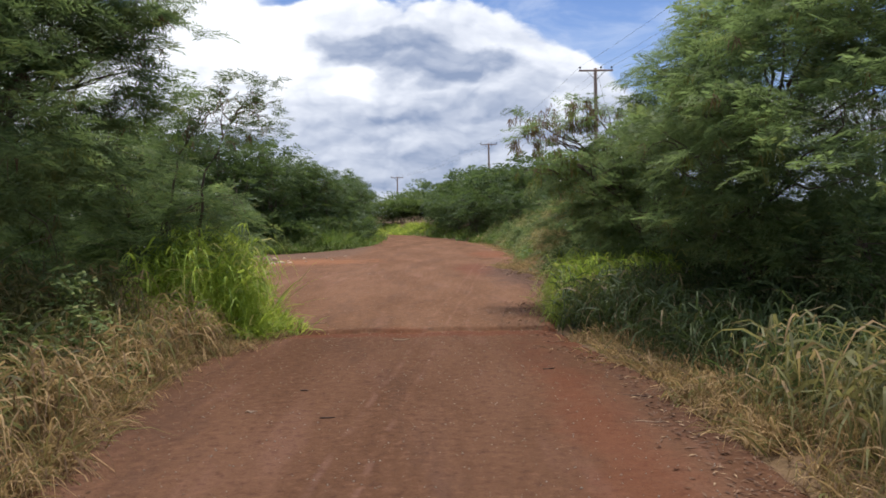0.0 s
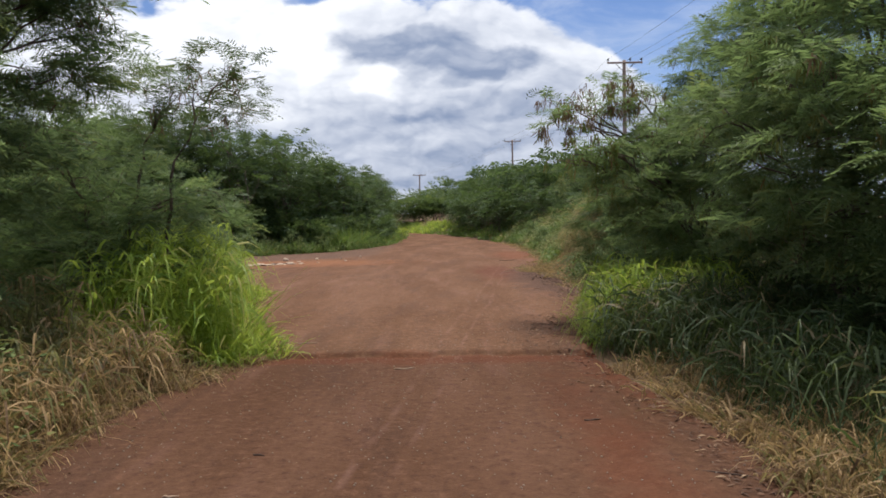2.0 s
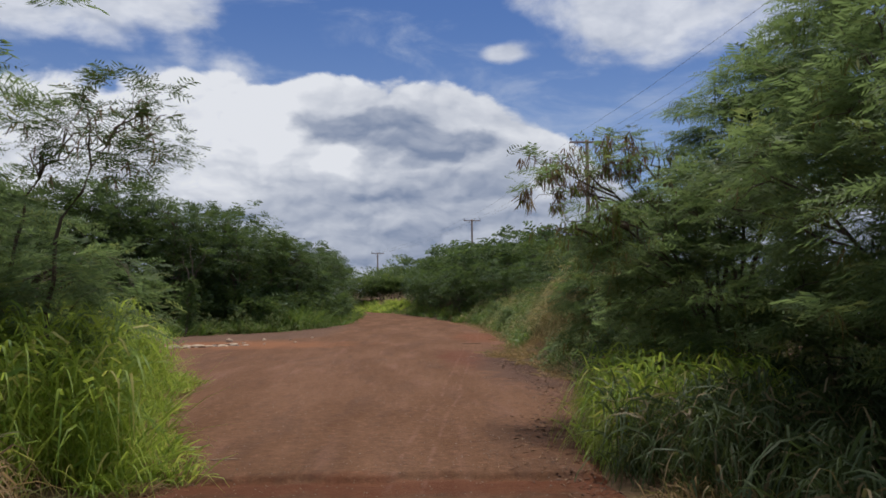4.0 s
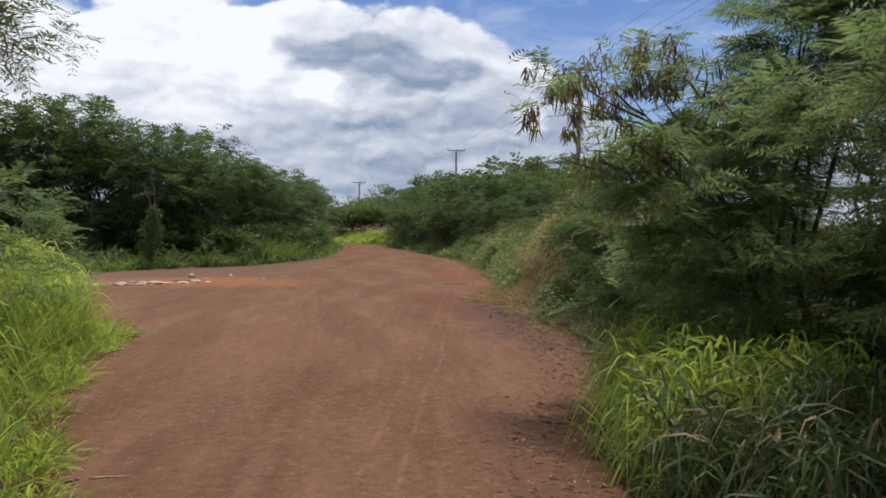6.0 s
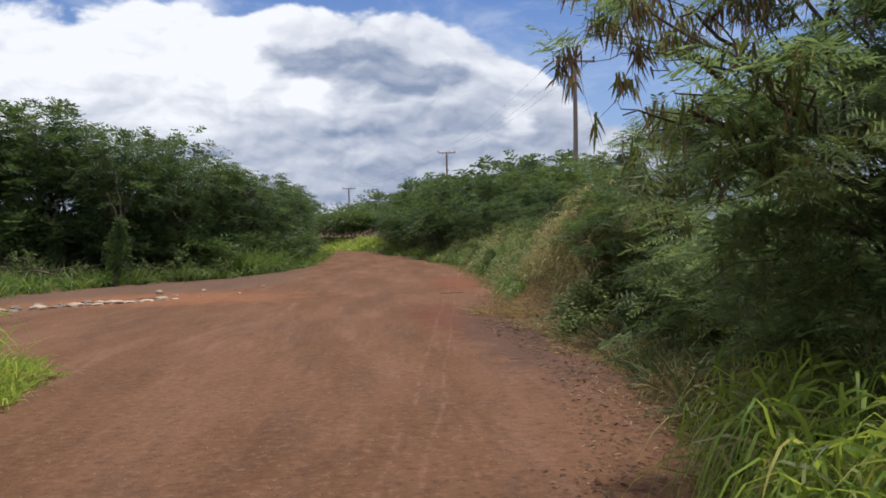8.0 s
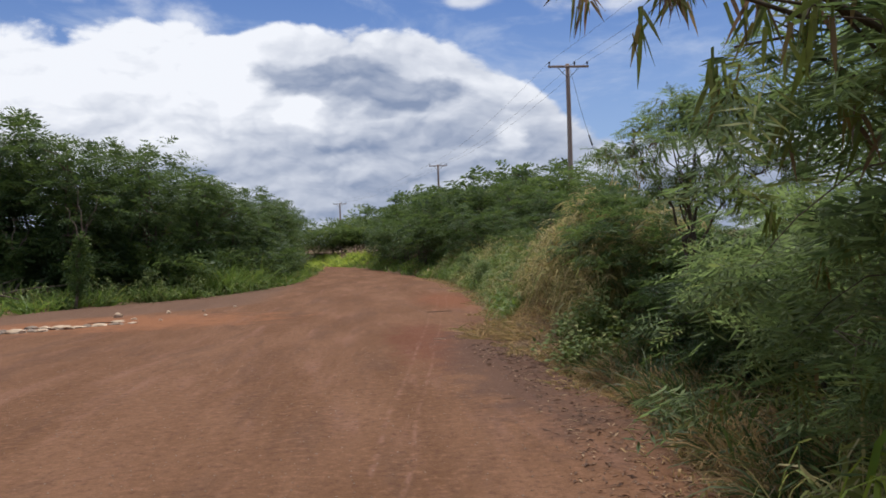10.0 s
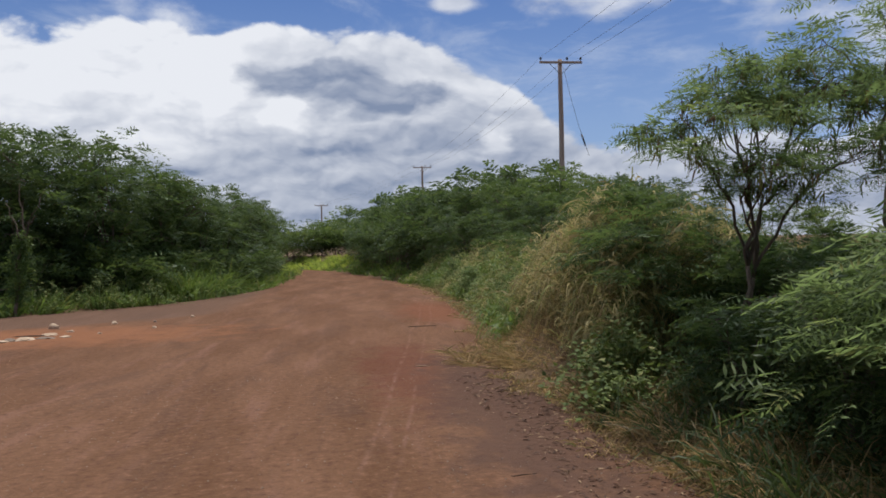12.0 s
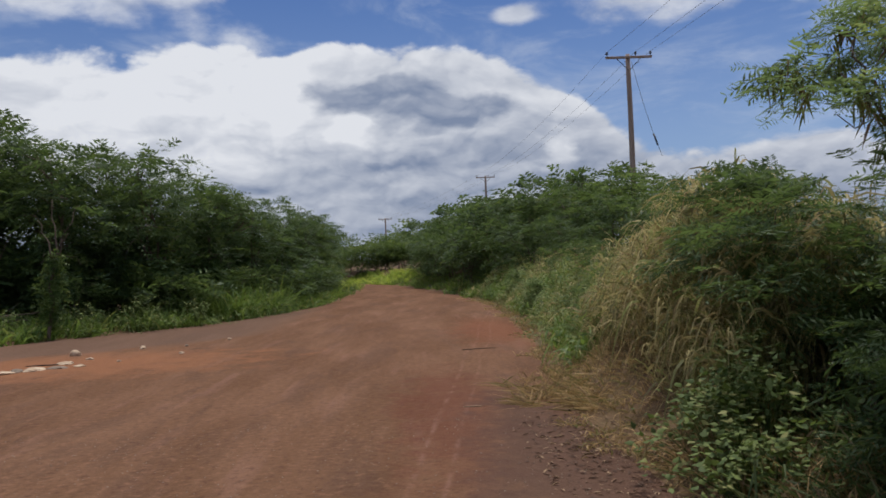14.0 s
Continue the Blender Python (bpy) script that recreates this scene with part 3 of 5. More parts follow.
def near_trees():
    kind = dict(per=13, length=0.26, pairs=6, leaf=LEUCAENA, category="tree", group="roadside trees", thick=0.038, wide=0.032, pin=0.42, clumps=15, pad=0.62, inner=0.28)
    back = dict(kind, per=9, pairs=4, wide=0.05, pin=0.5)
    # beside the first stretch, on the side of the tall dry verge
    tree("leucaena_tree", (-5.6, 8.6, gz(-5.6, 8.6)),
         [(-5.0, 8.4, 3.4, 1.3, 1.4, 1.2), (-4.3, 10.4, 3.5, 1.1, 1.3, 1.0), (-6.4, 9.6, 4.6, 1.6, 1.6, 1.4), (-4.6, 9.4, 1.8, 1.1, 1.4, 0.9),
          (-6.0, 7.4, 1.9, 1.3, 1.5, 1.1), (-4.2, 10.8, 4.8, 0.95, 0.9, 0.9), (-5.4, 8.6, 5.2, 1.3, 1.4, 1.0), (-6.8, 8.2, 3.4, 1.3, 1.4, 1.2), (-4.2, 7.7, 4.1, 0.9, 1.2, 0.9), (-4.1, 9.3, 4.4, 0.8, 1.0, 0.8), (-4.4, 8.2, 2.5, 0.9, 1.1, 0.8), (-3.85, 10.7, 4.35, 0.75, 0.9, 0.8), (-4.3, 10.0, 4.1, 0.9, 0.9, 0.8), (-3.9, 11.0, 3.5, 0.6, 0.8, 0.6)],
         1500, label="dark green feathery leucaena tree with hanging pods", pods=[(0.12, POD_BROWN, 6, ANY), (0.10, POD_GREEN, 6, ANY)], flowers=70, **kind)
    tree("leucaena_tree", (-4.3, 12.9, gz(-4.3, 12.9)),
         [(-2.75, 12.8, 3.40, 0.85, 0.8, 0.55), (-3.6, 13.1, 3.2, 0.7, 0.8, 0.55)],
         85, per=10, length=0.22, pairs=5, leaf=LEUCAENA_PALE, label="leaning slender leucaena tree with a thin airy crown", thick=0.032,
         pods=[(0.25, POD_BROWN, 5, ANY)], group="roadside trees", wide=0.035, pin=0.38)
    tree("leucaena_tree", (-4.9, 13.6, gz(-4.9, 13.6)),
         [(-3.7, 13.4, 1.7, 1.0, 1.3, 0.8), (-4.9, 12.4, 2.2, 1.3, 1.3, 1.1), (-5.6, 14.5, 2.3, 1.5, 1.6, 1.0), (-4.2, 15.0, 1.8, 1.0, 1.3, 0.8), (-4.6, 12.8, 1.0, 1.3, 1.3, 0.6)],
         400, label="low dense leucaena tree shading the grass below", flowers=12, **kind)
    tree("leucaena_tree", (-7.2, 17.0, gz(-7.2, 17)),
         [(-6.6, 16.6, 1.8, 1.5, 1.6, 1.2), (-8.2, 18.4, 2.4, 1.7, 1.7, 1.6), (-8.6, 15.6, 3.2, 1.7, 1.7, 1.5)],
         230, label="bushy dark green leucaena tree behind the verge", **back)
    tree("leucaena_tree", (-8.6, 11.4, gz(-8.6, 11.4)),
         [(-8.6, 11.4, 2.6, 1.7, 2.0, 1.8), (-9.2, 8.6, 2.2, 1.7, 1.9, 1.8), (-8.4, 13.4, 4.0, 1.6, 1.6, 1.4), (-7.4, 12.4, 1.4, 1.5, 1.7, 1.0)],
         300, label="bushy dark green leucaena tree behind the verge", **back)
    tree("leucaena_tree", (-5.9, 5.4, gz(-5.9, 5.4)),
         [(-5.6, 5.6, 3.4, 1.2, 1.4, 1.2), (-6.2, 4.6, 2.2, 1.2, 1.4, 1.2), (-7.4, 6.2, 3.6, 1.5, 1.6, 1.6), (-5.8, 6.4, 1.6, 1.1, 1.2, 0.8)],
         260, label="dark green feathery leucaena tree over dry grass", pods=[(0.12, POD_GREEN, 6, ANY)], **kind)
    # across the road
    tree("leucaena_tree", (4.6, 11.2, gz(4.6, 11.2)),
         [(3.85, 10.7, 2.6, 0.9, 1.2, 0.9), (4.15, 11.2, 3.5, 0.9, 1.1, 0.9), (5.2, 10.4, 3.7, 1.3, 1.5, 1.2), (4.8, 12.4, 2.1, 1.2, 1.2, 0.9),
          (5.6, 11.8, 4.9, 1.3, 1.5, 1.0), (5.9, 10.4, 3.0, 1.2, 1.3, 1.1), (5.9, 9.6, 4.4, 1.2, 1.3, 1.1), (3.6, 12.3, 2.8, 0.9, 1.0, 0.6), (4.3, 12.0, 1.4, 0.8, 0.8, 0.6), (4.0, 9.8, 1.6, 1.0, 1.0, 0.7), (4.95, 11.9, 4.8, 0.8, 1.0, 0.8), (4.5, 8.7, 2.3, 1.0, 1.1, 0.8), (3.8, 9.4, 2.5, 0.8, 0.9, 0.6)],
         1080, label="spreading leucaena tree with green pods and white flowers", pods=[(0.16, POD_GREEN, 7, ANY), (0.05, POD_BROWN, 6, ANY)], flowers=90, **kind)
    tree("leucaena_tree", (4.5, 14.9, gz(4.5, 14.9)),
         [(2.7, 14.1, 2.25, 0.55, 0.50, 0.38, 0.6), (1.95, 14.2, 2.42, 0.40, 0.45, 0.26, 0.5), (2.35, 13.8, 2.55, 0.40, 0.40, 0.25, 0.6), (3.7, 14.6, 2.7, 0.95, 1.0, 0.85), (2.4, 15.1, 3.30, 0.75, 0.7, 0.38, 0.22), (2.1, 15.2, 3.10, 0.50, 0.5, 0.28, 0.18), (3.1, 15.0, 3.45, 0.70, 0.75, 0.42, 0.22), (5.4, 15.0, 4.1, 1.1, 1.2, 0.9),
          (3.6, 15.4, 1.6, 1.1, 1.1, 0.8), (5.7, 14.0, 4.4, 1.1, 1.3, 1.1), (4.5, 14.8, 3.65, 0.9, 1.0, 0.75), (4.6, 15.6, 2.6, 1.1, 1.1, 0.9), (3.7, 13.9, 1.6, 0.8, 0.7, 0.6)],
         900, label="leucaena tree with a browning branch of dry pods", flowers=60,
         pods=[(0.95, POD_BROWN, 11, ((0, 0, 2.85), (3.5, 30, 3.95))), (0.20, POD_GREEN, 7, ANY), (0.6, POD_GREEN, 8, ((0, 0, 1.8), (3.0, 30, 3.0))), (0.25, POD_BROWN, 5, ((0, 0, 2.0), (2.7, 14.6, 2.9)))], **kind)
    tree("leucaena_tree", (7.6, 13.6, gz(7.6, 13.6)),
         [(7.0, 13.4, 3.4, 1.5, 1.6, 1.2), (6.9, 12.2, 1.6, 1.2, 1.4, 0.8), (8.4, 14.8, 4.4, 1.7, 1.7, 1.2), (7.4, 11.6, 4.3, 1.5, 1.6, 1.2)],
         260, label="leucaena tree with bare lower stems", **back)
    tree("leucaena_tree", (7.4, 18.4, gz(7.4, 18.4)),
         [(7.0, 18.2, 3.5, 1.4, 1.5, 0.9), (8.2, 19.4, 3.8, 1.5, 1.6, 1.0)],
         110, label="leucaena tree with bare lower stems", **back)
    tree("leucaena_tree", (5.0, 22.6, gz(5.0, 22.6)),
         [(4.15, 22.0, 2.80, 0.50, 0.6, 0.28), (4.75, 22.2, 3.15, 0.65, 0.8, 0.35), (4.85, 22.0, 2.50, 0.60, 0.6, 0.25), (5.5, 23.0, 3.6, 0.8, 0.9, 0.40), (6.3, 22.8, 3.5, 0.9, 1.0, 0.45), (5.5, 22.4, 2.5, 0.6, 0.6, 0.30), (6.4, 22.4, 2.7, 0.7, 0.7, 0.35)],
         270, per=10, length=0.22, pairs=5, leaf=LEUCAENA, label="slender young leucaena tree with bare forked stems", stems=2, thick=0.028, wide=0.04, pin=0.4,
         pods=[(0.40, POD_GREEN, 7, ANY), (0.12, POD_BROWN, 6, ANY)], flowers=20, group="roadside trees")
    tree("leucaena_tree", (7.3, 23.2, gz(7.3, 23.2)),
         [(7.2, 23.2, 4.2, 1.0, 1.1, 0.8), (8.2, 24.2, 3.8, 1.2, 1.2, 0.8)],
         100, label="leucaena tree with bare lower stems", **back)


near_trees()


def shrubs():
    kind = dict(per=12, length=0.28, pairs=5, leaf=LEUCAENA, category="shrub", group="roadside shrubs", stems=5, thick=0.025, wide=0.04, clumps=12, pad=0.6, inner=0.35)
    for x, y, h, r in ((4.3, 16.8, 2.0, 1.0), (5.0, 18.7, 1.9, 1.1), (5.9, 20.4, 1.7, 1.2), (5.1, 24.4, 2.0, 1.1), (6.6, 25.4, 1.8, 1.2), (5.0, 13.2, 1.6, 1.2), (6.2, 16.4, 1.8, 1.3),
                       (5.2, 9.0, 1.5, 1.1), (4.7, 21.6, 1.1, 0.8), (6.6, 22.0, 1.9, 1.1), (6.0, 23.6, 1.8, 1.1), (7.4, 24.0, 1.7, 1.2), (7.6, 20.6, 2.0, 1.2), (6.4, 27.4, 1.3, 1.1), (6.9, 9.6, 1.5, 1.3), (6.6, 29.6, 1.5, 1.2),
                       (5.4, 25.7, 1.8, 1.0), (6.2, 24.6, 1.7, 1.1), (5.7, 22.9, 1.4, 0.9), (7.0, 26.4, 1.6, 1.2), (4.9, 20.3, 1.5, 0.9), (5.0, 10.4, 1.7, 1.0), (6.2, 11.0, 1.9, 1.2)):
        z = gz(x, y)
        h *= 0.78 if x > 5.8 and 21 < y < 27 else 1.0
        # past y 20 the darker hedge leaf colour stands in for shade on these shrubs
        tree("leucaena_shrub", (x, y, z), [(x, y, z + h * 0.55, r, r, h * 0.5), (x - 0.2, y + 0.5, z + h * 0.75, r * 0.7, r * 0.7, h * 0.35)],
             int(85 * r * r), label="dense dark green feathery shrub beside the road", **dict(kind, leaf=HEDGE if y > 20 else LEUCAENA))
    for x, y, h, r in ((-5.3, 14.4, 1.3, 0.9), (-6.3, 12.2, 1.4, 1.0), (-6.9, 15.2, 1.6, 1.1), (-5.5, 11.0, 1.2, 0.9), (-7.6, 9.6, 1.5, 1.1), (-5.6, 17.2, 1.3, 0.9), (-8.2, 13.6, 1.7, 1.1), (-7.0, 7.4, 1.4, 1.0)):
        z = gz(x, y)
        tree("leucaena_shrub", (x, y, z), [(x, y, z + h * 0.5, r, r, h * 0.5), (x - 0.2, y + 0.5, z + h * 0.75, r * 0.7, r * 0.7, h * 0.35)],
             int(70 * r * r), label="dense dark green undergrowth shrub beneath the trees", **dict(kind, group="undergrowth shrubs"))
    # the bank of scrub that follows on that side
    far = dict(per=10, length=0.36, pairs=2, category="shrub", group="scrub on the bank", stems=4, thick=0.04, wide=0.10, pin=0.55, twigs=False, clumps=16, pad=0.5)
    protos = []
    for i in range(6):
        if i > 3:
            far.update(per=8, length=0.5)
        protos.append(tree("scrub_tree", (0, 0, 0), [(0, 0, 1.4, 1.7, 1.7, 1.3), (0.9, 0.5, 2.3 + 0.3 * (i % 4), 1.2, 1.3, 0.9), (-0.8, -0.4, 2.5, 1.2, 1.2, 1.0 - 0.1 * (i % 4))],
                           125 if i < 4 else 75, leaf=(HEDGE_LIGHT, HEDGE, HEDGE)[i % 3], label="rounded green scrub tree on the bank", **far))
    nook = dict(per=10, length=0.24, pairs=3, category="shrub", group="small shrubs on the bank", stems=4, thick=0.02, wide=0.08, pin=0.5, twigs=False, clumps=12, pad=0.6, inner=0.3)
    small = [tree("bank_shrub", (0, 0, 0), [(0, 0, 0.65, 0.75, 0.7, 0.6), (0.3, 0.1, 1.1, 0.5, 0.5, 0.4)], 70, leaf=m,
                  label="small leafy green shrub among the cane grass", **nook) for m in (LEUCAENA, HEDGE_LIGHT)]
    for i, y in enumerate((30.6, 33.2, 36.0, 38.6, 42.4, 45.8, 50.6, 55.0)):
        x = float(edge_r(y)) + (0.9, 1.7, 1.2, 2.2)[i % 4]
        m = Matrix.Translation((x, y, gz(x, y) - 0.05)) @ Matrix.Rotation(i * 2.4, 4, "Z")
        k = (0.65, 0.85, 0.7, 0.95, 0.75)[i % 5]
        if i < 2:
            small[i].matrix_basis = m @ Matrix.Diagonal((k, k, k, 1))
        else:
            copy_thing(small[i % 2], m).scale = (k, k, k)
    used = set()
    spots = []
    for y in np.arange(31, 112, 2.9):
        for row in range(3):
            x = edge_r(y) + 2.9 + row * 3.0 + rng.uniform(-0.7, 0.7) - (0.8 if y > 60 else 0)
            if x > 1.6:
                spots.append((x, y + rng.uniform(-0.8, 0.8), row))
    for i, (x, y, row) in enumerate(spots):
        k = int(rng.integers(4, 6)) if y > 62 else int(rng.integers(0, 4))
        s = rng.uniform(0.85, 1.12) * (0.85, 1.08, 1.22)[row] * (0.40 + 0.60 * ease((y - 29) / 34)) * np.interp(y, [31, 40, 50, 65, 95], [0.72, 0.78, 0.94, 1.25, 1.42])
        m = Matrix.Translation((x, y, gz(x, y) - 0.05)) @ Matrix.Rotation(rng.uniform(0, 6.28), 4, "Z")
        if k not in used:
            used.add(k)
            protos[k].matrix_basis = m @ Matrix.Diagonal((s, s, s, 1))
        else:
            ob = copy_thing(protos[k], m)
            ob.scale = (s, s, s)
    return protos


shrubs()


def hedge():
    """The wall of dark trees beyond the widened ground, and the far turn."""
    far = dict(per=8, length=0.40, pairs=3, category="tree", group="dark tree belt", stems=3, thick=0.06, wide=0.075, pin=0.52, twigs=False, clumps=15, pad=0.52, inner=0.36)
    protos = []
    for i in range(4):
        h = 5.4
        protos.append(tree("belt_tree", (0, 0, 0), [(0, 0, h * 0.72, 2.0, 1.9, 1.5), (0.9, -0.7, h * 0.42, 1.5, 1.5, 1.3), (-1.0, 0.3, h * 0.5, 1.5, 1.5, 1.5),
                           (0.4 - 0.3 * i, 0.4, h * 0.86, 1.2, 1.2, 0.8), (-0.2, -1.1, h * 0.17, 1.9, 1.5, 0.95), (0.2, 0.9, h * 0.2, 1.8, 1.5, 1.0), (1.2, 0.8, h * 0.66, 1.2, 1.2, 0.9)],
                           310, leaf=HEDGE, label="dense dark green tree in a roadside belt", **far))
    bush = dict(per=8, length=0.52, pairs=2, category="shrub", group="bushes under the tree belt", stems=3, thick=0.03, wide=0.085, pin=0.52, twigs=False, clumps=16)
    low = [tree("belt_bush", (0, 0, 0), [(0, 0, 0.95, 1.9, 1.5, 0.95), (0.7, 0.3, 1.6, 1.2, 1.2, 0.8), (-0.9, 0.2, 1.5, 1.1, 1.1, 0.7)], 85, leaf=m,
                label="dense low bush under the dark trees", **bush) for m in (HEDGE, HEDGE_LIGHT)]
    used = set()
    spots = []
    line_y = [51, 49.5, 48, 46.3, 45.2, 47.5, 51, 55, 59, 64, 69, 75, 81, 87, 93, 99]
    line_x = [-26.0, -22.4, -18.8, -15.0, -11.6, -9.2, -8.0, -6.9, -6.6, -6.6, -6.7, -7.0, -7.6, -8.3, -9.4, -11.0]
    for i, (x, y) in enumerate(zip(line_x, line_y)):
        size = np.interp(x, [-26, -15, -11, -8, -6.7], [1.37, 1.35, 1.27, 1.12, 0.96])
        spots.append((x, y, size))
        if y < 66:
            spots.append((x - 3.0, y + 2.0, size * 1.08))
    turn = []
    for x, y in ((-9, 118), (-5, 114), (-1, 112), (3, 110), (7, 113), (-13, 122), (-2, 119), (4, 120), (10, 122), (-19, 128), (-7, 112), (1, 116), (-3.5, 111)):
        turn.append((x, y + 6.0, rng.uniform(1.6, 2.2)))
    at = []
    for x, y in zip(line_x, line_y):
        if y < 76:
            at += [(x + 0.9, y - 1.0, 0.9), (x - 0.9, y + 0.9, 1.1), (x - 4.6, y + 1.6, 1.5), (x - 3.4, y - 0.4, 1.4)]
    at += turn
    for i, (x, y, s) in enumerate(at):
        m = Matrix.Translation((x, y, gz(x, y) - 0.05)) @ Matrix.Rotation(rng.uniform(0, 6.28), 4, "Z")
        k = 0 if i < 2 else int(rng.random() < (0.35 if y < 100 else 0.8))
        s *= rng.uniform(0.85, 1.15)
        if i == 0 or (k == 1 and "low" not in used):
            used |= {"low"} if k else set()
            low[k].matrix_basis = m @ Matrix.Diagonal((s, s, s, 1))
        else:
            copy_thing(low[k], m).scale = (s, s, s)
    for x, y, s in spots:
        k = int(rng.integers(0, 4))
        m = Matrix.Translation((x, y, gz(x, y) - 0.05)) @ Matrix.Rotation(rng.uniform(0, 6.28), 4, "Z")
        s *= rng.uniform(0.93, 1.06)
        if k not in used:
            used.add(k)
            protos[k].matrix_basis = m @ Matrix.Diagonal((s, s, s, 1))
        else:
            ob = copy_thing(protos[k], m)
            ob.scale = (s, s, s)


hedge()


# ---- grass ----
def sow(count, ys, xs):
    """Random places: ys a range, xs(y) gives the near and far x."""
    y = rng.uniform(*ys, count)
    a, b = xs(y)
    x = a + (b - a) * rng.random(count)
    return x, y


def tufts(x, y, per, spread):
    k = len(x) * per
    return np.repeat(x, per) + rng.normal(0, spread, k), np.repeat(y, per) + rng.normal(0, spread, k)


def grass(name, x, y, tall, mat, label, width=0.006, lean=0.45, drop=0.45, rows=3, lean_to=(0, 0), category="grass", per=20):
    """Blades at x, y; each run of per blades is one tuft with its own height and lean."""
    n = len(x)
    m = n // per + 1
    tuft = np.arange(n) // per
    z = land(x, y) - 0.03
    lx = rng.normal(lean_to[0], lean * 0.7, m)[tuft] + rng.normal(0, lean * 0.75, n)
    ly = rng.normal(lean_to[1], lean * 0.7, m)[tuft] + rng.normal(0, lean * 0.75, n)
    way = unit(np.stack([lx, ly, np.ones(n)], -1))
    length = rng.uniform(0.5, 1.05, n) * tall * rng.uniform(0.7, 1.12, m)[tuft]
    wide = width * rng.uniform(0.6, 1.7, n)
    v, f = strips(np.stack([x, y, z], -1), way, length, wide, drop * rng.uniform(0.4, 1.7, n), rows, 0.10)
    return tagged(new(name, mesh_data(name, v, [f], mat)), label, category, kind="stuff")


def heaped(x, y, tall, per, broad=1.0):
    """Heaped cane: stalks from the ground and broad blades that spring from them at all heights and hang over."""
    n = len(x)
    tuft = np.arange(n) // per
    tall = tall * rng.uniform(0.7, 1.15, n // per + 1)[tuft]
    leaf = rng.random(n) < 0.62
    z = land(x, y) - 0.03 + np.where(leaf, tall * rng.uniform(0.12, 0.78, n), 0.0)
    tilt = np.where(leaf, 0.75, 0.22)
    way = unit(np.stack([rng.normal(-0.10, 1, n) * tilt, rng.normal(-0.08, 1, n) * tilt, np.ones(n)], -1))
    way = unit(way + rng.normal(0, 0.16, (n // per + 1, 3))[tuft] * np.array([1, 1, 0.3]))
    length = np.where(leaf, rng.uniform(0.35, 0.80, n), rng.uniform(0.6, 1.05, n) * tall)
    wide = np.where(leaf, rng.uniform(0.007, 0.017, n), rng.uniform(0.004, 0.008, n)) * broad
    return strips(np.stack([x, y, z], -1), way, length, wide, np.where(leaf, rng.uniform(0.7, 1.9, n), rng.uniform(0.2, 0.7, n)), 4, 0.10)


def cane(name, x, y, tall, mat, label, per, broad=1.0):
    v, f = heaped(x, y, tall, per, broad)
    return tagged(new(name, mesh_data(name, v, [f], mat)), label, "grass", kind="stuff")


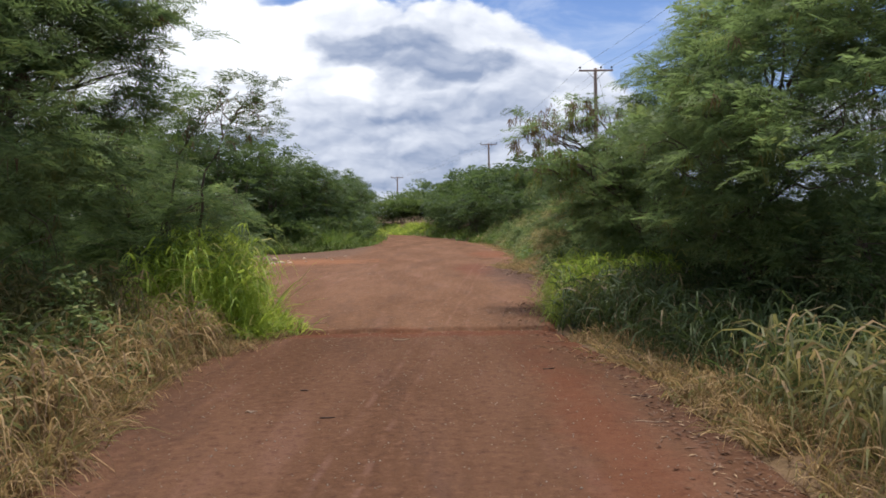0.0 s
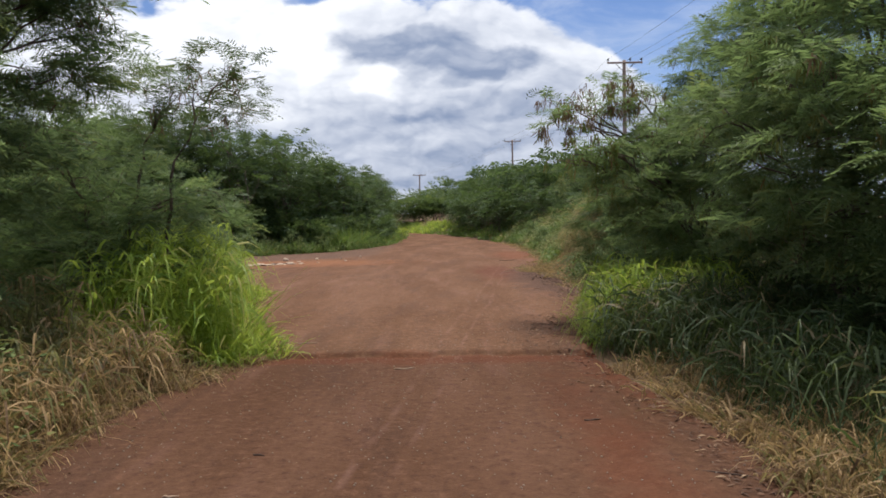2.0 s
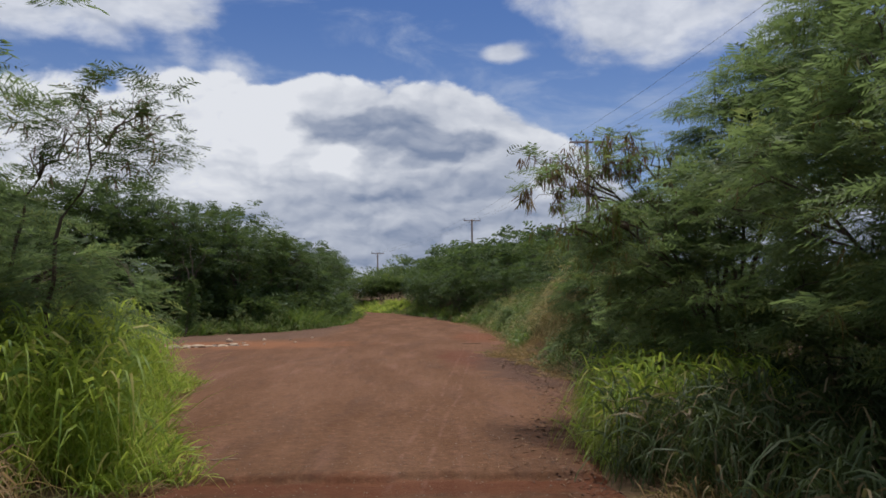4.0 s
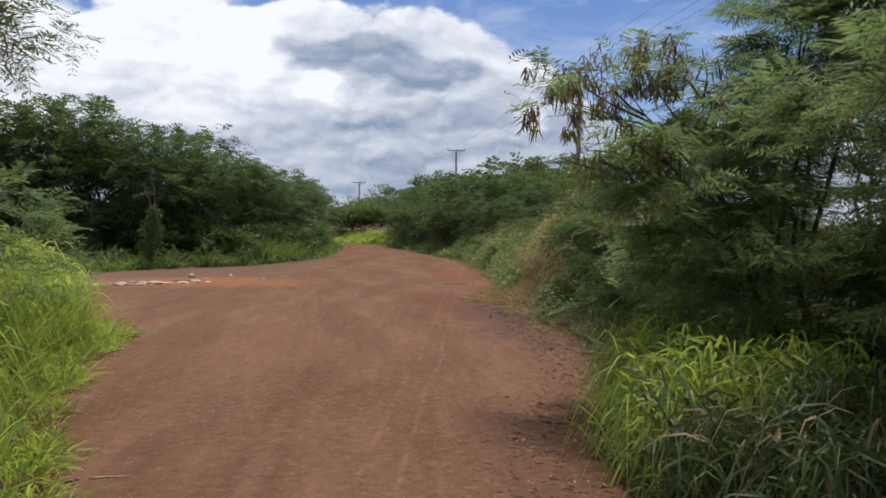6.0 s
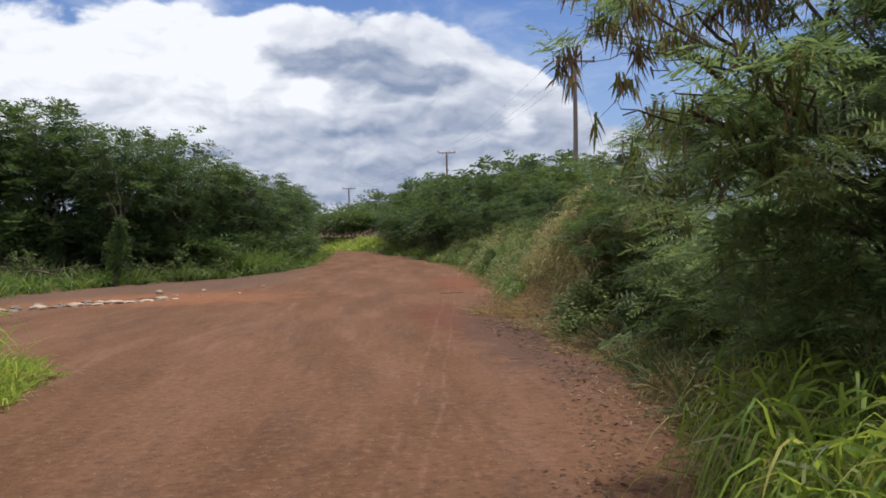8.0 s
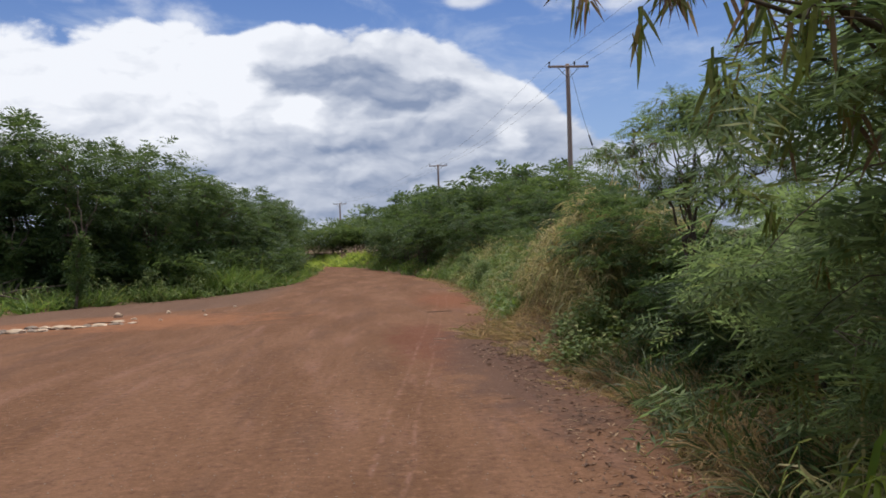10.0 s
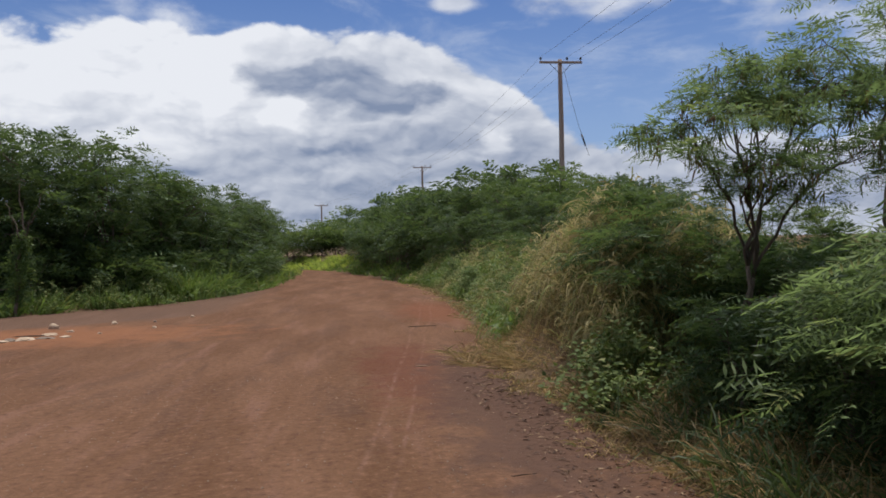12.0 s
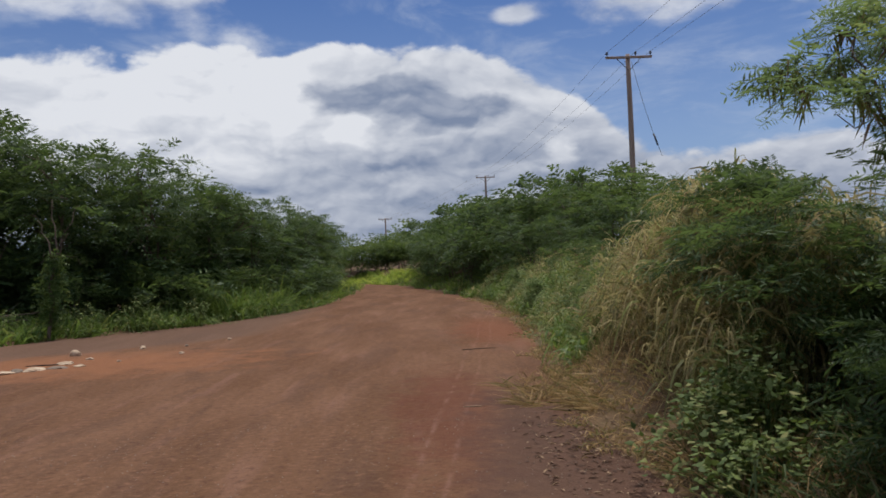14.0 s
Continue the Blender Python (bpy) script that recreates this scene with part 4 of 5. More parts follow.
def verges():
    lx, rx = edge_l, edge_r
    # dry verge of the first stretch
    x, y = tufts(*sow(640, (-2, 10.6), lambda y: (lx(y) + 0.22, lx(y) - 1.2)), 30, 0.07)
    grass("dry_grass", x, y, 0.80, GRASS_DRY, "straw-coloured dry grass drooping over the road edge", 0.0045, 0.42, 1.05, 4, lean_to=(0.32, -0.12))
    x, y = tufts(*sow(900, (-2, 10.8), lambda y: (lx(y) - 0.25, lx(y) - 3.4)), 24, 0.09)
    cane("tall_grass", x, y, 0.75 + 0.65 * ease((lx(y) - x - 0.2) / 1.2), GRASS_MIXED, "tall half-dry green and brown grass", 24, 0.8)
    x, y = tufts(*sow(330, (1, 16), lambda y: (lx(y) - 2.2, lx(y) - 6.0)), 22, 0.12)
    grass("shaded_grass", x, y, 1.40, GRASS_OLIVE, "dark green grass in the shade of the trees", 0.008, 0.36, 0.38)
    x, y = tufts(*sow(300, (-2, 10.6), lambda y: (lx(y) + 0.05, lx(y) - 0.9)), 26, 0.08)
    cane("dry_skirt", x, y, np.full(len(x), 0.72), GRASS_DRY, "tangled brown dry grass along the road edge", 26, 0.6)
    # lush clump
    x, y = tufts(*sow(220, (11.2, 19.9), lambda y: (lx(y) - 0.25, lx(y) - 1.7)), 60, 0.10)
    cane("guinea_grass", x, y, np.interp(y, [11.2, 12.5, 19.9], [1.40, 1.75, 1.85]), GRASS_LUSH, "lush bright yellow-green guinea grass clump", 60, 1.0)
    x, y = tufts(*sow(110, (11.2, 21.2), lambda y: (lx(y) + 0.30, lx(y) - 0.3)), 34, 0.09)
    grass("guinea_grass_fringe", x, y, 0.6, GRASS_LUSH, "short yellowing grass at the foot of the lush clump", 0.006, 0.5, 0.6, lean_to=(0.15, 0))
    x, y = tufts(*sow(60, (9.6, 12.6), lambda y: (lx(y) + 0.35, lx(y) - 0.3)), 40, 0.10)
    grass("dry_mat_grass", x, y, 0.16, GRASS_DRY, "trampled pale dry grass mat at the road edge", 0.004, 0.9, 0.4)
    # across the road
    x, y = tufts(*sow(430, (-2, 6.9), lambda y: (rx(y) + 0.25, rx(y) + 3.0)), 28, 0.09)
    cane("tall_grass", x, y, np.full(len(x), 0.95), GRASS_MIXED, "tall half-dry green and brown grass", 28, 0.8)
    x, y = tufts(*sow(200, (-2, 6.4), lambda y: (rx(y) + 0.0, rx(y) + 1.1)), 26, 0.08)
    grass("dry_grass", x, y, 0.75, GRASS_DRY, "straw-coloured dry grass drooping over the road edge", 0.0045, 0.5, 1.1, 4, lean_to=(-0.25, -0.1))
    x, y = tufts(*sow(100, (5.6, 11.2), lambda y: (rx(y) - 0.12, rx(y) + 0.8)), 34, 0.09)
    grass("dry_grass", x, y, 0.6, GRASS_DRY, "low brown dead grass under the trees", 0.0045, 0.6, 0.7, lean_to=(-0.2, 0))
    x, y = tufts(2.40 + rng.normal(0, 0.12, 12), 6.9 + rng.normal(0, 0.14, 12), 40, 0.07)
    grass("dry_tussock", x, y, 0.62, GRASS_DRY, "golden dry grass tussock flopped toward the road", 0.005, 0.35, 1.15, 4, lean_to=(-0.1, -0.25))
    # verge grass in the green that is darkened to stand for tree shade
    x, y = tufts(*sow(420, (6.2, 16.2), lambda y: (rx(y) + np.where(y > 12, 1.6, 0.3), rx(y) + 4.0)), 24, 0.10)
    cane("shaded_grass", x, y, np.full(len(x), 0.95), GRASS_SHADE_TONE, "dark green grass in the shade of the trees", 24, 0.75)
    # one clump in two tones: near part coloured dark as shade, far part lighter
    for span, mat, label in (((10.9, 12.2), GRASS_SHADE_TONE, "arching grass clump, its green darkened to mimic tree shade"), ((12.2, 15.6), GRASS_OLIVE, "arching broad-bladed green grass clump")):
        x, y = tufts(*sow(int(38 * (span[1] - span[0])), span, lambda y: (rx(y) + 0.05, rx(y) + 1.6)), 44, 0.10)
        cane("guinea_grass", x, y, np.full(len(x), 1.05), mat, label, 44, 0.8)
    # bright blade colour stands in for sunlight on the clump, which the tree shades
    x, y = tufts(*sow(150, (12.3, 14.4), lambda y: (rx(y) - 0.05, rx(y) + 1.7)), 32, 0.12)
    cane("guinea_grass_tips", x, y, np.full(len(x), 1.15), GRASS_LUSH, "yellow-green blades over the grass clump, coloured bright to look sunlit", 32, 0.8)
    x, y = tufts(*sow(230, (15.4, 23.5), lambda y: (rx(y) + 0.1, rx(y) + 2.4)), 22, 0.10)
    grass("shaded_grass", x, y, 0.95, GRASS_SHADE_TONE, "dark green grass in the shade of the trees", 0.007, 0.5, 0.6, lean_to=(-0.2, 0))
    x, y = tufts(*sow(400, (16.6, 23.8), lambda y: (rx(y) + 0.10, rx(y) + 1.6)), 26, 0.09)
    grass("dry_grass", x, y, 0.75, GRASS_DRY, "low brown dead grass under the trees", 0.0045, 0.55, 0.75, lean_to=(-0.25, 0))
    # mound of dry cane grass
    x, y = tufts(*sow(560, (24.2, 31.0), lambda y: (rx(y) + 0.75, rx(y) + 3.0)), 34, 0.10)
    v, f = heaped(x, y, 1.10 + 1.00 * ease((x - rx(y) - 0.6) / 1.2), 34)
    n = len(x)
    pick = rng.random(n) < np.interp(y, [24.4, 27.5, 29.0, 30.5], [0.80, 0.72, 0.5, 0.3])
    keep = np.repeat(pick, 4)
    tagged(new("cane_grass_dry", mesh_data("cane_grass_dry", v, [f[keep]], CANE_DRY)), "tall straw-coloured cane grass heaped on the bank", "grass", kind="stuff")
    tagged(new("cane_grass_green", mesh_data("cane_grass_green", v, [f[~keep]], GRASS_MIXED)), "green blades among the dry cane grass", "grass", kind="stuff")
    x, y = tufts(*sow(30, (26.2, 28.0), lambda y: (rx(y) - 0.75, rx(y) + 0.2)), 40, 0.10)
    grass("fallen_straw", x, y, 0.5, GRASS_DRY, "flattened straw lying on the road edge", 0.005, 2.5, 0.15, lean_to=(-2.0, -0.5))
    x, y = tufts(*sow(150, (23.6, 32.0), lambda y: (rx(y) + 0.25, rx(y) + 1.0)), 26, 0.10)
    grass("dry_grass", x, y, 0.42, GRASS_DRY, "low brown dead grass at the foot of the cane", 0.0045, 0.6, 0.75, lean_to=(-0.25, 0))
    # bank farther on
    x, y = tufts(*sow(760, (29, 60), lambda y: (rx(y) + 0.35, rx(y) + 3.2)), 24, 0.14)
    n = len(x)
    v, f = heaped(x, y, 0.55 + 0.95 * ease((x - rx(y) - 0.3) / 1.5), 24, 1.6)
    patch = np.sin(x * 0.9 + 1.0) + np.sin(y * 0.55) + rng.normal(0, 0.6, n)
    for name, mat, low, high, label in (("bank_grass_dry", CANE_DRY, 0.35, 9.0, "dry golden cane grass along the bank"),
                                        ("bank_grass_fading", GRASS_OLIVE, -0.8, 0.35, "tall fading grass along the bank"),
                                        ("bank_grass_green", GRASS_MID, -9.0, -0.8, "tall green grass along the bank")):
        keep = np.repeat((patch > low) & (patch <= high), 4)
        tagged(new(name, mesh_data(name, v, [f[keep]], mat)), label, "grass", kind="stuff")
    x, y = tufts(*sow(200, (58, 112), lambda y: (rx(y) - 0.1, rx(y) + 2.6)), 16, 0.25)
    grass("bank_grass_far", x, y, 1.1, GRASS_MID, "bright green grass at the foot of the far bank", 0.022, 0.4, 0.5)
    x, y = tufts(*sow(150, (97, 118), lambda y: (rx(y) - 0.2, rx(y) + 3.4)), 18, 0.25)
    grass("bend_grass", x, y, 1.2, GRASS_LUSH, "bright sunlit green grass at the far bend", 0.026, 0.4, 0.5)
    x, y = tufts(*sow(70, (11.4, 20.8), lambda y: (lx(y) + 0.28, lx(y) - 0.1)), 26, 0.09)
    grass("dry_grass", x, y, 0.42, GRASS_DRY, "yellowed dry blades at the foot of the lush clump", 0.005, 0.6, 0.6, lean_to=(0.3, 0))
    # straw and low stubble straggling over the road's edge
    for many, span, tall in ((150, (15.5, 24.0), 0.30), (110, (24.0, 33.0), 0.34), (150, (33.0, 58.0), 0.40)):
        x, y = sow(many, span, lambda y: (rx(y) - 0.25, rx(y) + 0.5))
        x = x + 0.22 * np.sin(y * 1.7) + 0.12 * np.sin(y * 4.1)
        x, y = tufts(x, y, 24, 0.10)
        grass("edge_straw", x, y, tall, GRASS_DRY, "straggling dry straw along the road edge", 0.0055, 0.9, 0.9, 3, lean_to=(-0.35, 0))
    # foot of the tree belt
    x, y = tufts(*sow(900, (27, 62), lambda y: (lx(y) + 0.1, lx(y) - np.interp(y, [27, 40, 46], [9.0, 6.0, 3.0]))), 20, 0.16)
    grass("belt_grass", x, y, 1.25, GRASS_MID, "green weeds and grass along the foot of the trees", 0.018, 0.5, 0.5)
    x, y = tufts(*sow(70, (47, 52), lambda y: (lx(y) + 0.1, lx(y) - 1.9)), 44, 0.16)
    grass("belt_cane", x, y, 2.5, GRASS_MID, "tall bright green cane grass at the bend", 0.016, 0.4, 0.6, 4)
    x, y = tufts(*sow(200, (60, 112), lambda y: (lx(y) + 0.1, lx(y) - 2.6)), 16, 0.25)
    grass("belt_grass_far", x, y, 1.1, GRASS_MID, "bright green grass along the far road edge", 0.022, 0.4, 0.5)
    x, y = tufts(*sow(90, (84, 112), lambda y: (lx(y) + 0.1, lx(y) - 2.0)), 18, 0.25)
    grass("bend_grass", x, y, 1.6, GRASS_LUSH, "bright sunlit green grass at the far bend", 0.026, 0.4, 0.5)
    # open field behind the trees
    x, y = sow(26000, (-4, 46), lambda y: (rx(y) + 3.2, rx(y) + 30))
    grass("field_grass", x, y, 0.8, GRASS_MIXED, "open field of pale green grass beyond the trees", 0.016, 0.5, 0.5, 2)


verges()


# ---- broad-leaved weeds ----
def weeds(name, x, y, size, count, leaf, label, group="", tall=0.6):
    z = gz(x, y)
    root = empty_at(name, x, y, z, label, "weed", group)
    heads = rng.normal(0, 1, (count // 6, 3)) * np.array([size, size, 0.0]) * 0.5
    heads[:, 2] = tall * rng.uniform(0.35, 1.0, len(heads)) * np.exp(-(heads[:, 0] ** 2 + heads[:, 1] ** 2) / (size * size * 1.2))
    heads[:, 2] = np.maximum(heads[:, 2], 0.08)
    foot = heads * np.array([0.6, 0.6, 0.0]) + np.array([0, 0, -0.03])
    v, f = join([tube(bend(a, b, 0.03, 4, 0.01), (0.005, 0.004, 0.003, 0.002), 3) for a, b in zip(foot, heads)])
    tagged(part("stalk", mesh_data("stalk", v, f, leaf), root), kind="stuff")
    n = len(heads) * 6
    at = np.repeat(heads, 6, 0) + rng.normal(0, 0.05, (n, 3))
    at[:, 2] = np.maximum(at[:, 2], 0.04)
    way = unit(rng.normal(0, 1, (n, 3)) * np.array([1, 1, 0.35]))
    side = unit(np.cross(way, np.array([0, 0, 1.0]) + rng.normal(0, 0.3, (n, 3))))
    nor = np.cross(side, way)
    ln = rng.uniform(0.05, 0.10, n)[:, None]
    wd = ln * 0.34
    v = np.stack([at, at + way * ln * 0.35 + side * wd - nor * ln * 0.10, at + way * ln, at + way * ln * 0.35 - side * wd - nor * ln * 0.10, at + way * ln * 0.45 + nor * ln * 0.03], 1)
    k = np.arange(n)[:, None] * 5
    f = np.concatenate([k + np.array([[0, 1, 4]]), k + np.array([[1, 2, 4]]), k + np.array([[2, 3, 4]]), k + np.array([[3, 0, 4]])])
    part("foliage", mesh_data("foliage", v.reshape(-1, 3), [f], leaf), root)
    return root


for _x, _y, _s, _n, _t in ((3.95, 23.3, 0.75, 1100, 0.85), (3.7, 22.6, 0.5, 480, 0.5), (4.3, 24.0, 0.6, 500, 0.9), (4.6, 22.2, 0.6, 480, 0.7)):
    weeds("broadleaf_weed", _x, _y, _s, _n, WEED, "broad-leaved green weed sprawling over the verge", "verge weeds", _t)
for _x, _y, _s, _n, _t in ((-3.3, 7.7, 0.5, 420, 1.0), (-3.7, 8.5, 0.6, 480, 1.15), (-3.4, 6.7, 0.5, 360, 0.95), (-4.2, 7.6, 0.6, 420, 1.25)):
    weeds("broadleaf_weed", _x, _y, _s, _n, WEED, "pale-leaved weed growing through dry grass", "verge weeds", _t)
for _y, _o, _s, _n, _t in ((31.6, 0.8, 0.9, 600, 1.5), (33.4, 0.4, 0.8, 480, 1.0), (35.5, 0.7, 1.0, 600, 1.5), (37.6, 0.3, 0.8, 420, 1.0), (39.2, 1.0, 1.1, 600, 1.8), (41.8, 0.5, 0.9, 480, 1.2),
                           (44.0, 0.8, 1.1, 560, 1.7), (46.5, 0.4, 1.0, 420, 1.2), (50.0, 0.8, 1.2, 480, 1.7), (54.5, 0.5, 1.2, 420, 1.4)):
    _x = float(edge_r(_y)) + _o + 0.35
    weeds("broadleaf_weed", _x, _y, _s, _n, WEED, "dark green leafy weed bush on the bank", "bank weeds", _t)


for _x, _y, _s, _n, _t in ((-13.0, 40.2, 1.0, 700, 1.5), (-9.2, 41.4, 0.9, 560, 1.1), (-7.9, 42.8, 0.9, 560, 1.3), (-11.2, 40.6, 0.8, 480, 0.9), (-6.6, 44.2, 0.9, 480, 1.0)):
    weeds("leafy_bush", _x, _y, _s, _n, WEED, "leafy yellow-green bush in front of the dark trees", "bushes in front of the tree belt", _t)


# ---- poles and lines ----
def bar(a, b, w, h):
    """A box beam from a to b."""
    a, b = Vector(a), Vector(b)
    d = (b - a).normalized()
    s = d.cross(Vector((0, 0, 1)))
    s = s.normalized() if s.length > 1e-3 else Vector((1, 0, 0))
    u = s.cross(d)
    bm = bmesh.new()
    vs = [bm.verts.new(p + s * (i * w / 2) + u * (j * h / 2)) for p in (a, b) for i, j in ((-1, -1), (1, -1), (1, 1), (-1, 1))]
    for q in ((0, 3, 2, 1), (4, 5, 6, 7), (0, 1, 5, 4), (1, 2, 6, 5), (2, 3, 7, 6), (3, 0, 4, 7)):
        bm.faces.new([vs[k] for k in q])
    bmesh.ops.bevel(bm, geom=bm.edges[:], offset=min(w, h) * 0.12, segments=1, affect="EDGES")
    bmesh.ops.recalc_face_normals(bm, faces=bm.faces[:])
    return bm


def bm_part(name, bm, mat, parent, label=""):
    me = bpy.data.meshes.new(name)
    bm.to_mesh(me)
    bm.free()
    me.materials.append(mat)
    return part(name, me, parent, label)


ARM = 2.55
POLES = [(15.9, -4.0, 12.7), (12.89, 59.74, 12.75), (9.82, 123.3, 13.5), (-6.07, 165.97, 11.0)]


def utility_pole(x, y, top, guy=False):
    z = gz(x, y)
    root = empty_at("utility_pole", x, y, z, "weathered wooden utility pole with one crossarm", "utility pole", "power line")
    h = top - z
    zs = np.linspace(-0.3, h + 0.18, 9)
    v, f = tube(np.stack([0.01 * np.sin(zs), 0.01 * np.cos(zs * 0.7), zs], -1), np.linspace(0.19, 0.125, 9), 12)
    part("shaft", mesh_data("shaft", v, f, POLE_WOOD, True), root)
    bm_part("crossarm", bar((-ARM / 2, -0.17, h - 0.02), (ARM / 2, -0.17, h - 0.02), 0.10, 0.13), POLE_WOOD, root)
    for s in (-1, 1):
        bm_part("brace", bar((s * 0.65, -0.13, h - 0.08), (s * 0.05, -0.13, h - 0.70), 0.03, 0.03), IRON, root)
    for px in (-ARM / 2 + 0.08, 0.38, ARM / 2 - 0.08):
        prof = [(0.02, 0.0), (0.02, 0.10), (0.07, 0.11), (0.075, 0.15), (0.045, 0.17), (0.065, 0.19), (0.05, 0.24), (0.02, 0.26)]
        v, f = tube([(px, -0.17, h + 0.04 + q) for _, q in prof], [r for r, _ in prof], 10)
        part("insulator", mesh_data("insulator", v, f, IRON, True), root, "dark pin insulator")
    if guy:
        line = bend((0.15, -0.1, h - 0.25), (1.35, -1.0, h - 5.6), -0.35, 8)
        v, f = tube(line, 0.012, 5)
        wire = part("guy_wire", mesh_data("guy_wire", v, f, WIRE), root)
        v, f = tube(line[5:7], (0.05, 0.05), 8)
        part("strain_insulator", mesh_data("strain_insulator", v, f, IRON), wire)
    return root


for _i, (_x, _y, _t) in enumerate(POLES):
    utility_pole(_x, _y, _t, _i == 1)
for _px in (-ARM / 2 + 0.08, 0.38, ARM / 2 - 0.08):
    for _a, _b in zip(POLES[:-1], POLES[1:]):
        _v, _f = tube(bend((_a[0] + _px, _a[1] - 0.17, _a[2] + 0.28), (_b[0] + _px, _b[1] - 0.17, _b[2] + 0.28), -0.8, 18), 0.007, 5)
        tagged(new("power_line", mesh_data("power_line", _v, _f, WIRE)), "thin grey overhead wire between two poles", "wire", "overhead wires")


# ---- stones, brush and litter ----
def stone(x, y, size, flat, mat, label, seed, group="stones by the road", name="stone"):
    bm = bmesh.new()
    bmesh.ops.create_icosphere(bm, subdivisions=3, radius=1.0)
    off = Vector((seed * 3.7, seed * 1.3, seed * 2.1))
    for v in bm.verts:
        k = 1 + 0.42 * noise.noise(v.co * 1.1 + off) + 0.14 * noise.noise(v.co * 3.5 + off)
        v.co = Vector((round(v.co.x * k * 2.6) / 2.6 * 0.45 + v.co.x * k * 0.55, v.co.y * k * 0.75, max(-0.35, v.co.z * k * flat)))
        v.co *= size
    me = bpy.data.meshes.new(name)
    bm.to_mesh(me)
    bm.free()
    me.materials.append(mat)
    ob = new(name, me)
    zz = float(land(x, y) + road_height(x, y)) if edge_l(y) < x < edge_r(y) else gz(x, y)
    ob.matrix_world = pose(x, y, zz + size * 0.18 * flat, 0, 0, (seed * 77) % 360)
    return tagged(ob, label, "stone", group)


_stones = [(-9.6, 30.0, 0.30, 0.75, 1), (-9.0, 30.5, 0.22, 0.5, 0), (-8.5, 30.6, 0.30, 0.45, 1), (-8.15, 31.3, 0.20, 0.5, 0), (-7.75, 31.2, 0.28, 0.4, 1),
           (-7.4, 31.8, 0.26, 0.35, 1), (-7.0, 31.9, 0.32, 0.3, 1), (-6.6, 32.4, 0.18, 0.4, 0), (-8.8, 31.4, 0.26, 0.4, 0), (-7.9, 32.3, 0.2, 0.4, 0),
           (-10.3, 30.6, 0.24, 0.5, 0), (-6.72, 35.24, 0.19, 0.7, 1), (-5.6, 36.4, 0.12, 0.6, 1), (-6.0, 34.3, 0.10, 0.5, 1), (-4.16, 34.75, 0.085, 0.5, 1),
           (-5.1, 33.6, 0.07, 0.5, 1), (-8.2, 30.95, 0.2, 0.35, 0), (-7.55, 31.5, 0.2, 0.3, 0), (-6.75, 32.15, 0.24, 0.25, 1), (-6.35, 32.55, 0.3, 0.2, 1), (-6.0, 32.8, 0.22, 0.2, 0),
           (-7.2, 32.1, 0.16, 0.4, 0), (-5.65, 33.0, 0.16, 0.25, 1), (-7.3, 31.4, 0.2, 0.35, 1), (-6.2, 33.6, 0.28, 0.2, 1), (-9.3, 30.2, 0.2, 0.4, 1), (-9.9, 29.7, 0.26, 0.45, 1), (-8.9, 30.05, 0.2, 0.3, 0), (-4.6, 36.6, 0.07, 0.6, 0), (-3.9, 38.0, 0.08, 0.6, 1)]
for _i, (_x, _y, _s, _h, _p) in enumerate(_stones):
    stone(_x, _y, _s * 0.8, _h, STONE_PALE if _p else STONE_GREY, "pale flat limestone rock on the red dirt" if _p else "dusty grey rock on the red dirt", _i + 1.0)
stone(-16.2, 41.2, 0.6, 0.7, STONE_GREY, "large grey boulder beside the brush pile", 31.0, name="boulder")


def brush_pile():
    root = empty_at("brush_pile", -14.3, 41.6, gz(-14.3, 41.6), "heap of dry brown cut branches under the trees", "brush pile")
    out = []
    for _ in range(70):
        a = np.array([rng.normal(0, 1.1), rng.normal(0, 0.7), rng.uniform(0.0, 0.5)])
        b = a + np.array([rng.normal(0, 1.2), rng.normal(0, 0.6), rng.uniform(-0.1, 0.7)])
        b[2] = max(b[2], 0.02)
        out.append(tube(bend(a, b, 0.08, 5, 0.04), np.linspace(rng.uniform(0.012, 0.04), 0.006, 5), 5))
    v, f = join(out)
    part("brushwood", mesh_data("brushwood", v, f, BARK, True), root)
    v, f = tube(bend((-1.2, 0.2, 0.14), (1.4, -0.5, 0.16), 0.02, 7, 0.02), np.linspace(0.15, 0.11, 7), 9)
    part("log", mesh_data("log", v, f, BARK_PALE, True), root)


brush_pile()


def bare_trunk(x, y, high, label, seed):
    z = gz(x, y)
    root = empty_at("bare_trunk", x, y, z, label, "dead tree", "bare trunks")
    out = [tube(bend((0, 0, -0.1), (0.25, 0, high * 0.55), 0.0, 7, 0.05), np.linspace(0.060, 0.040, 7), 7)]
    fork = np.array([0.25, 0, high * 0.55])
    for tip in ((-0.25, 0.1, high * 0.85), (0.75, -0.1, high * 0.75), (0.15, 0.2, high), (0.95, 0.1, high * 0.95)):
        out.append(tube(bend(fork, tip, 0.08, 7, 0.05), np.linspace(0.030, 0.009, 7), 6))
    v, f = join(out)
    part("trunk", mesh_data("trunk", v, f, BARK, True), root)
    n = 700
    h = rng.uniform(0.5, high * 0.62, n)
    a = rng.uniform(0, 6.28, n)
    r = rng.uniform(0.05, 0.42, n) * (0.45 + 0.55 * np.sin(h / high * 5.0) ** 2)
    at = np.stack([np.cos(a) * r + 0.25 * h / (high * 0.55), np.sin(a) * r, h], -1)
    v, f = fronds(at, unit(rng.normal(0, 1, (n, 3)) - np.array([0, 0, 0.5])), np.full(n, 0.18), 2, 0.5, 0.16, 0.3)
    part("vine", mesh_data("vine", v, f, HEDGE_LIGHT), root, "green vine wrapped round the trunk")


bare_trunk(-9.9, 40.6, 4.2, "pale forked bare trunk wrapped in vine", 1)
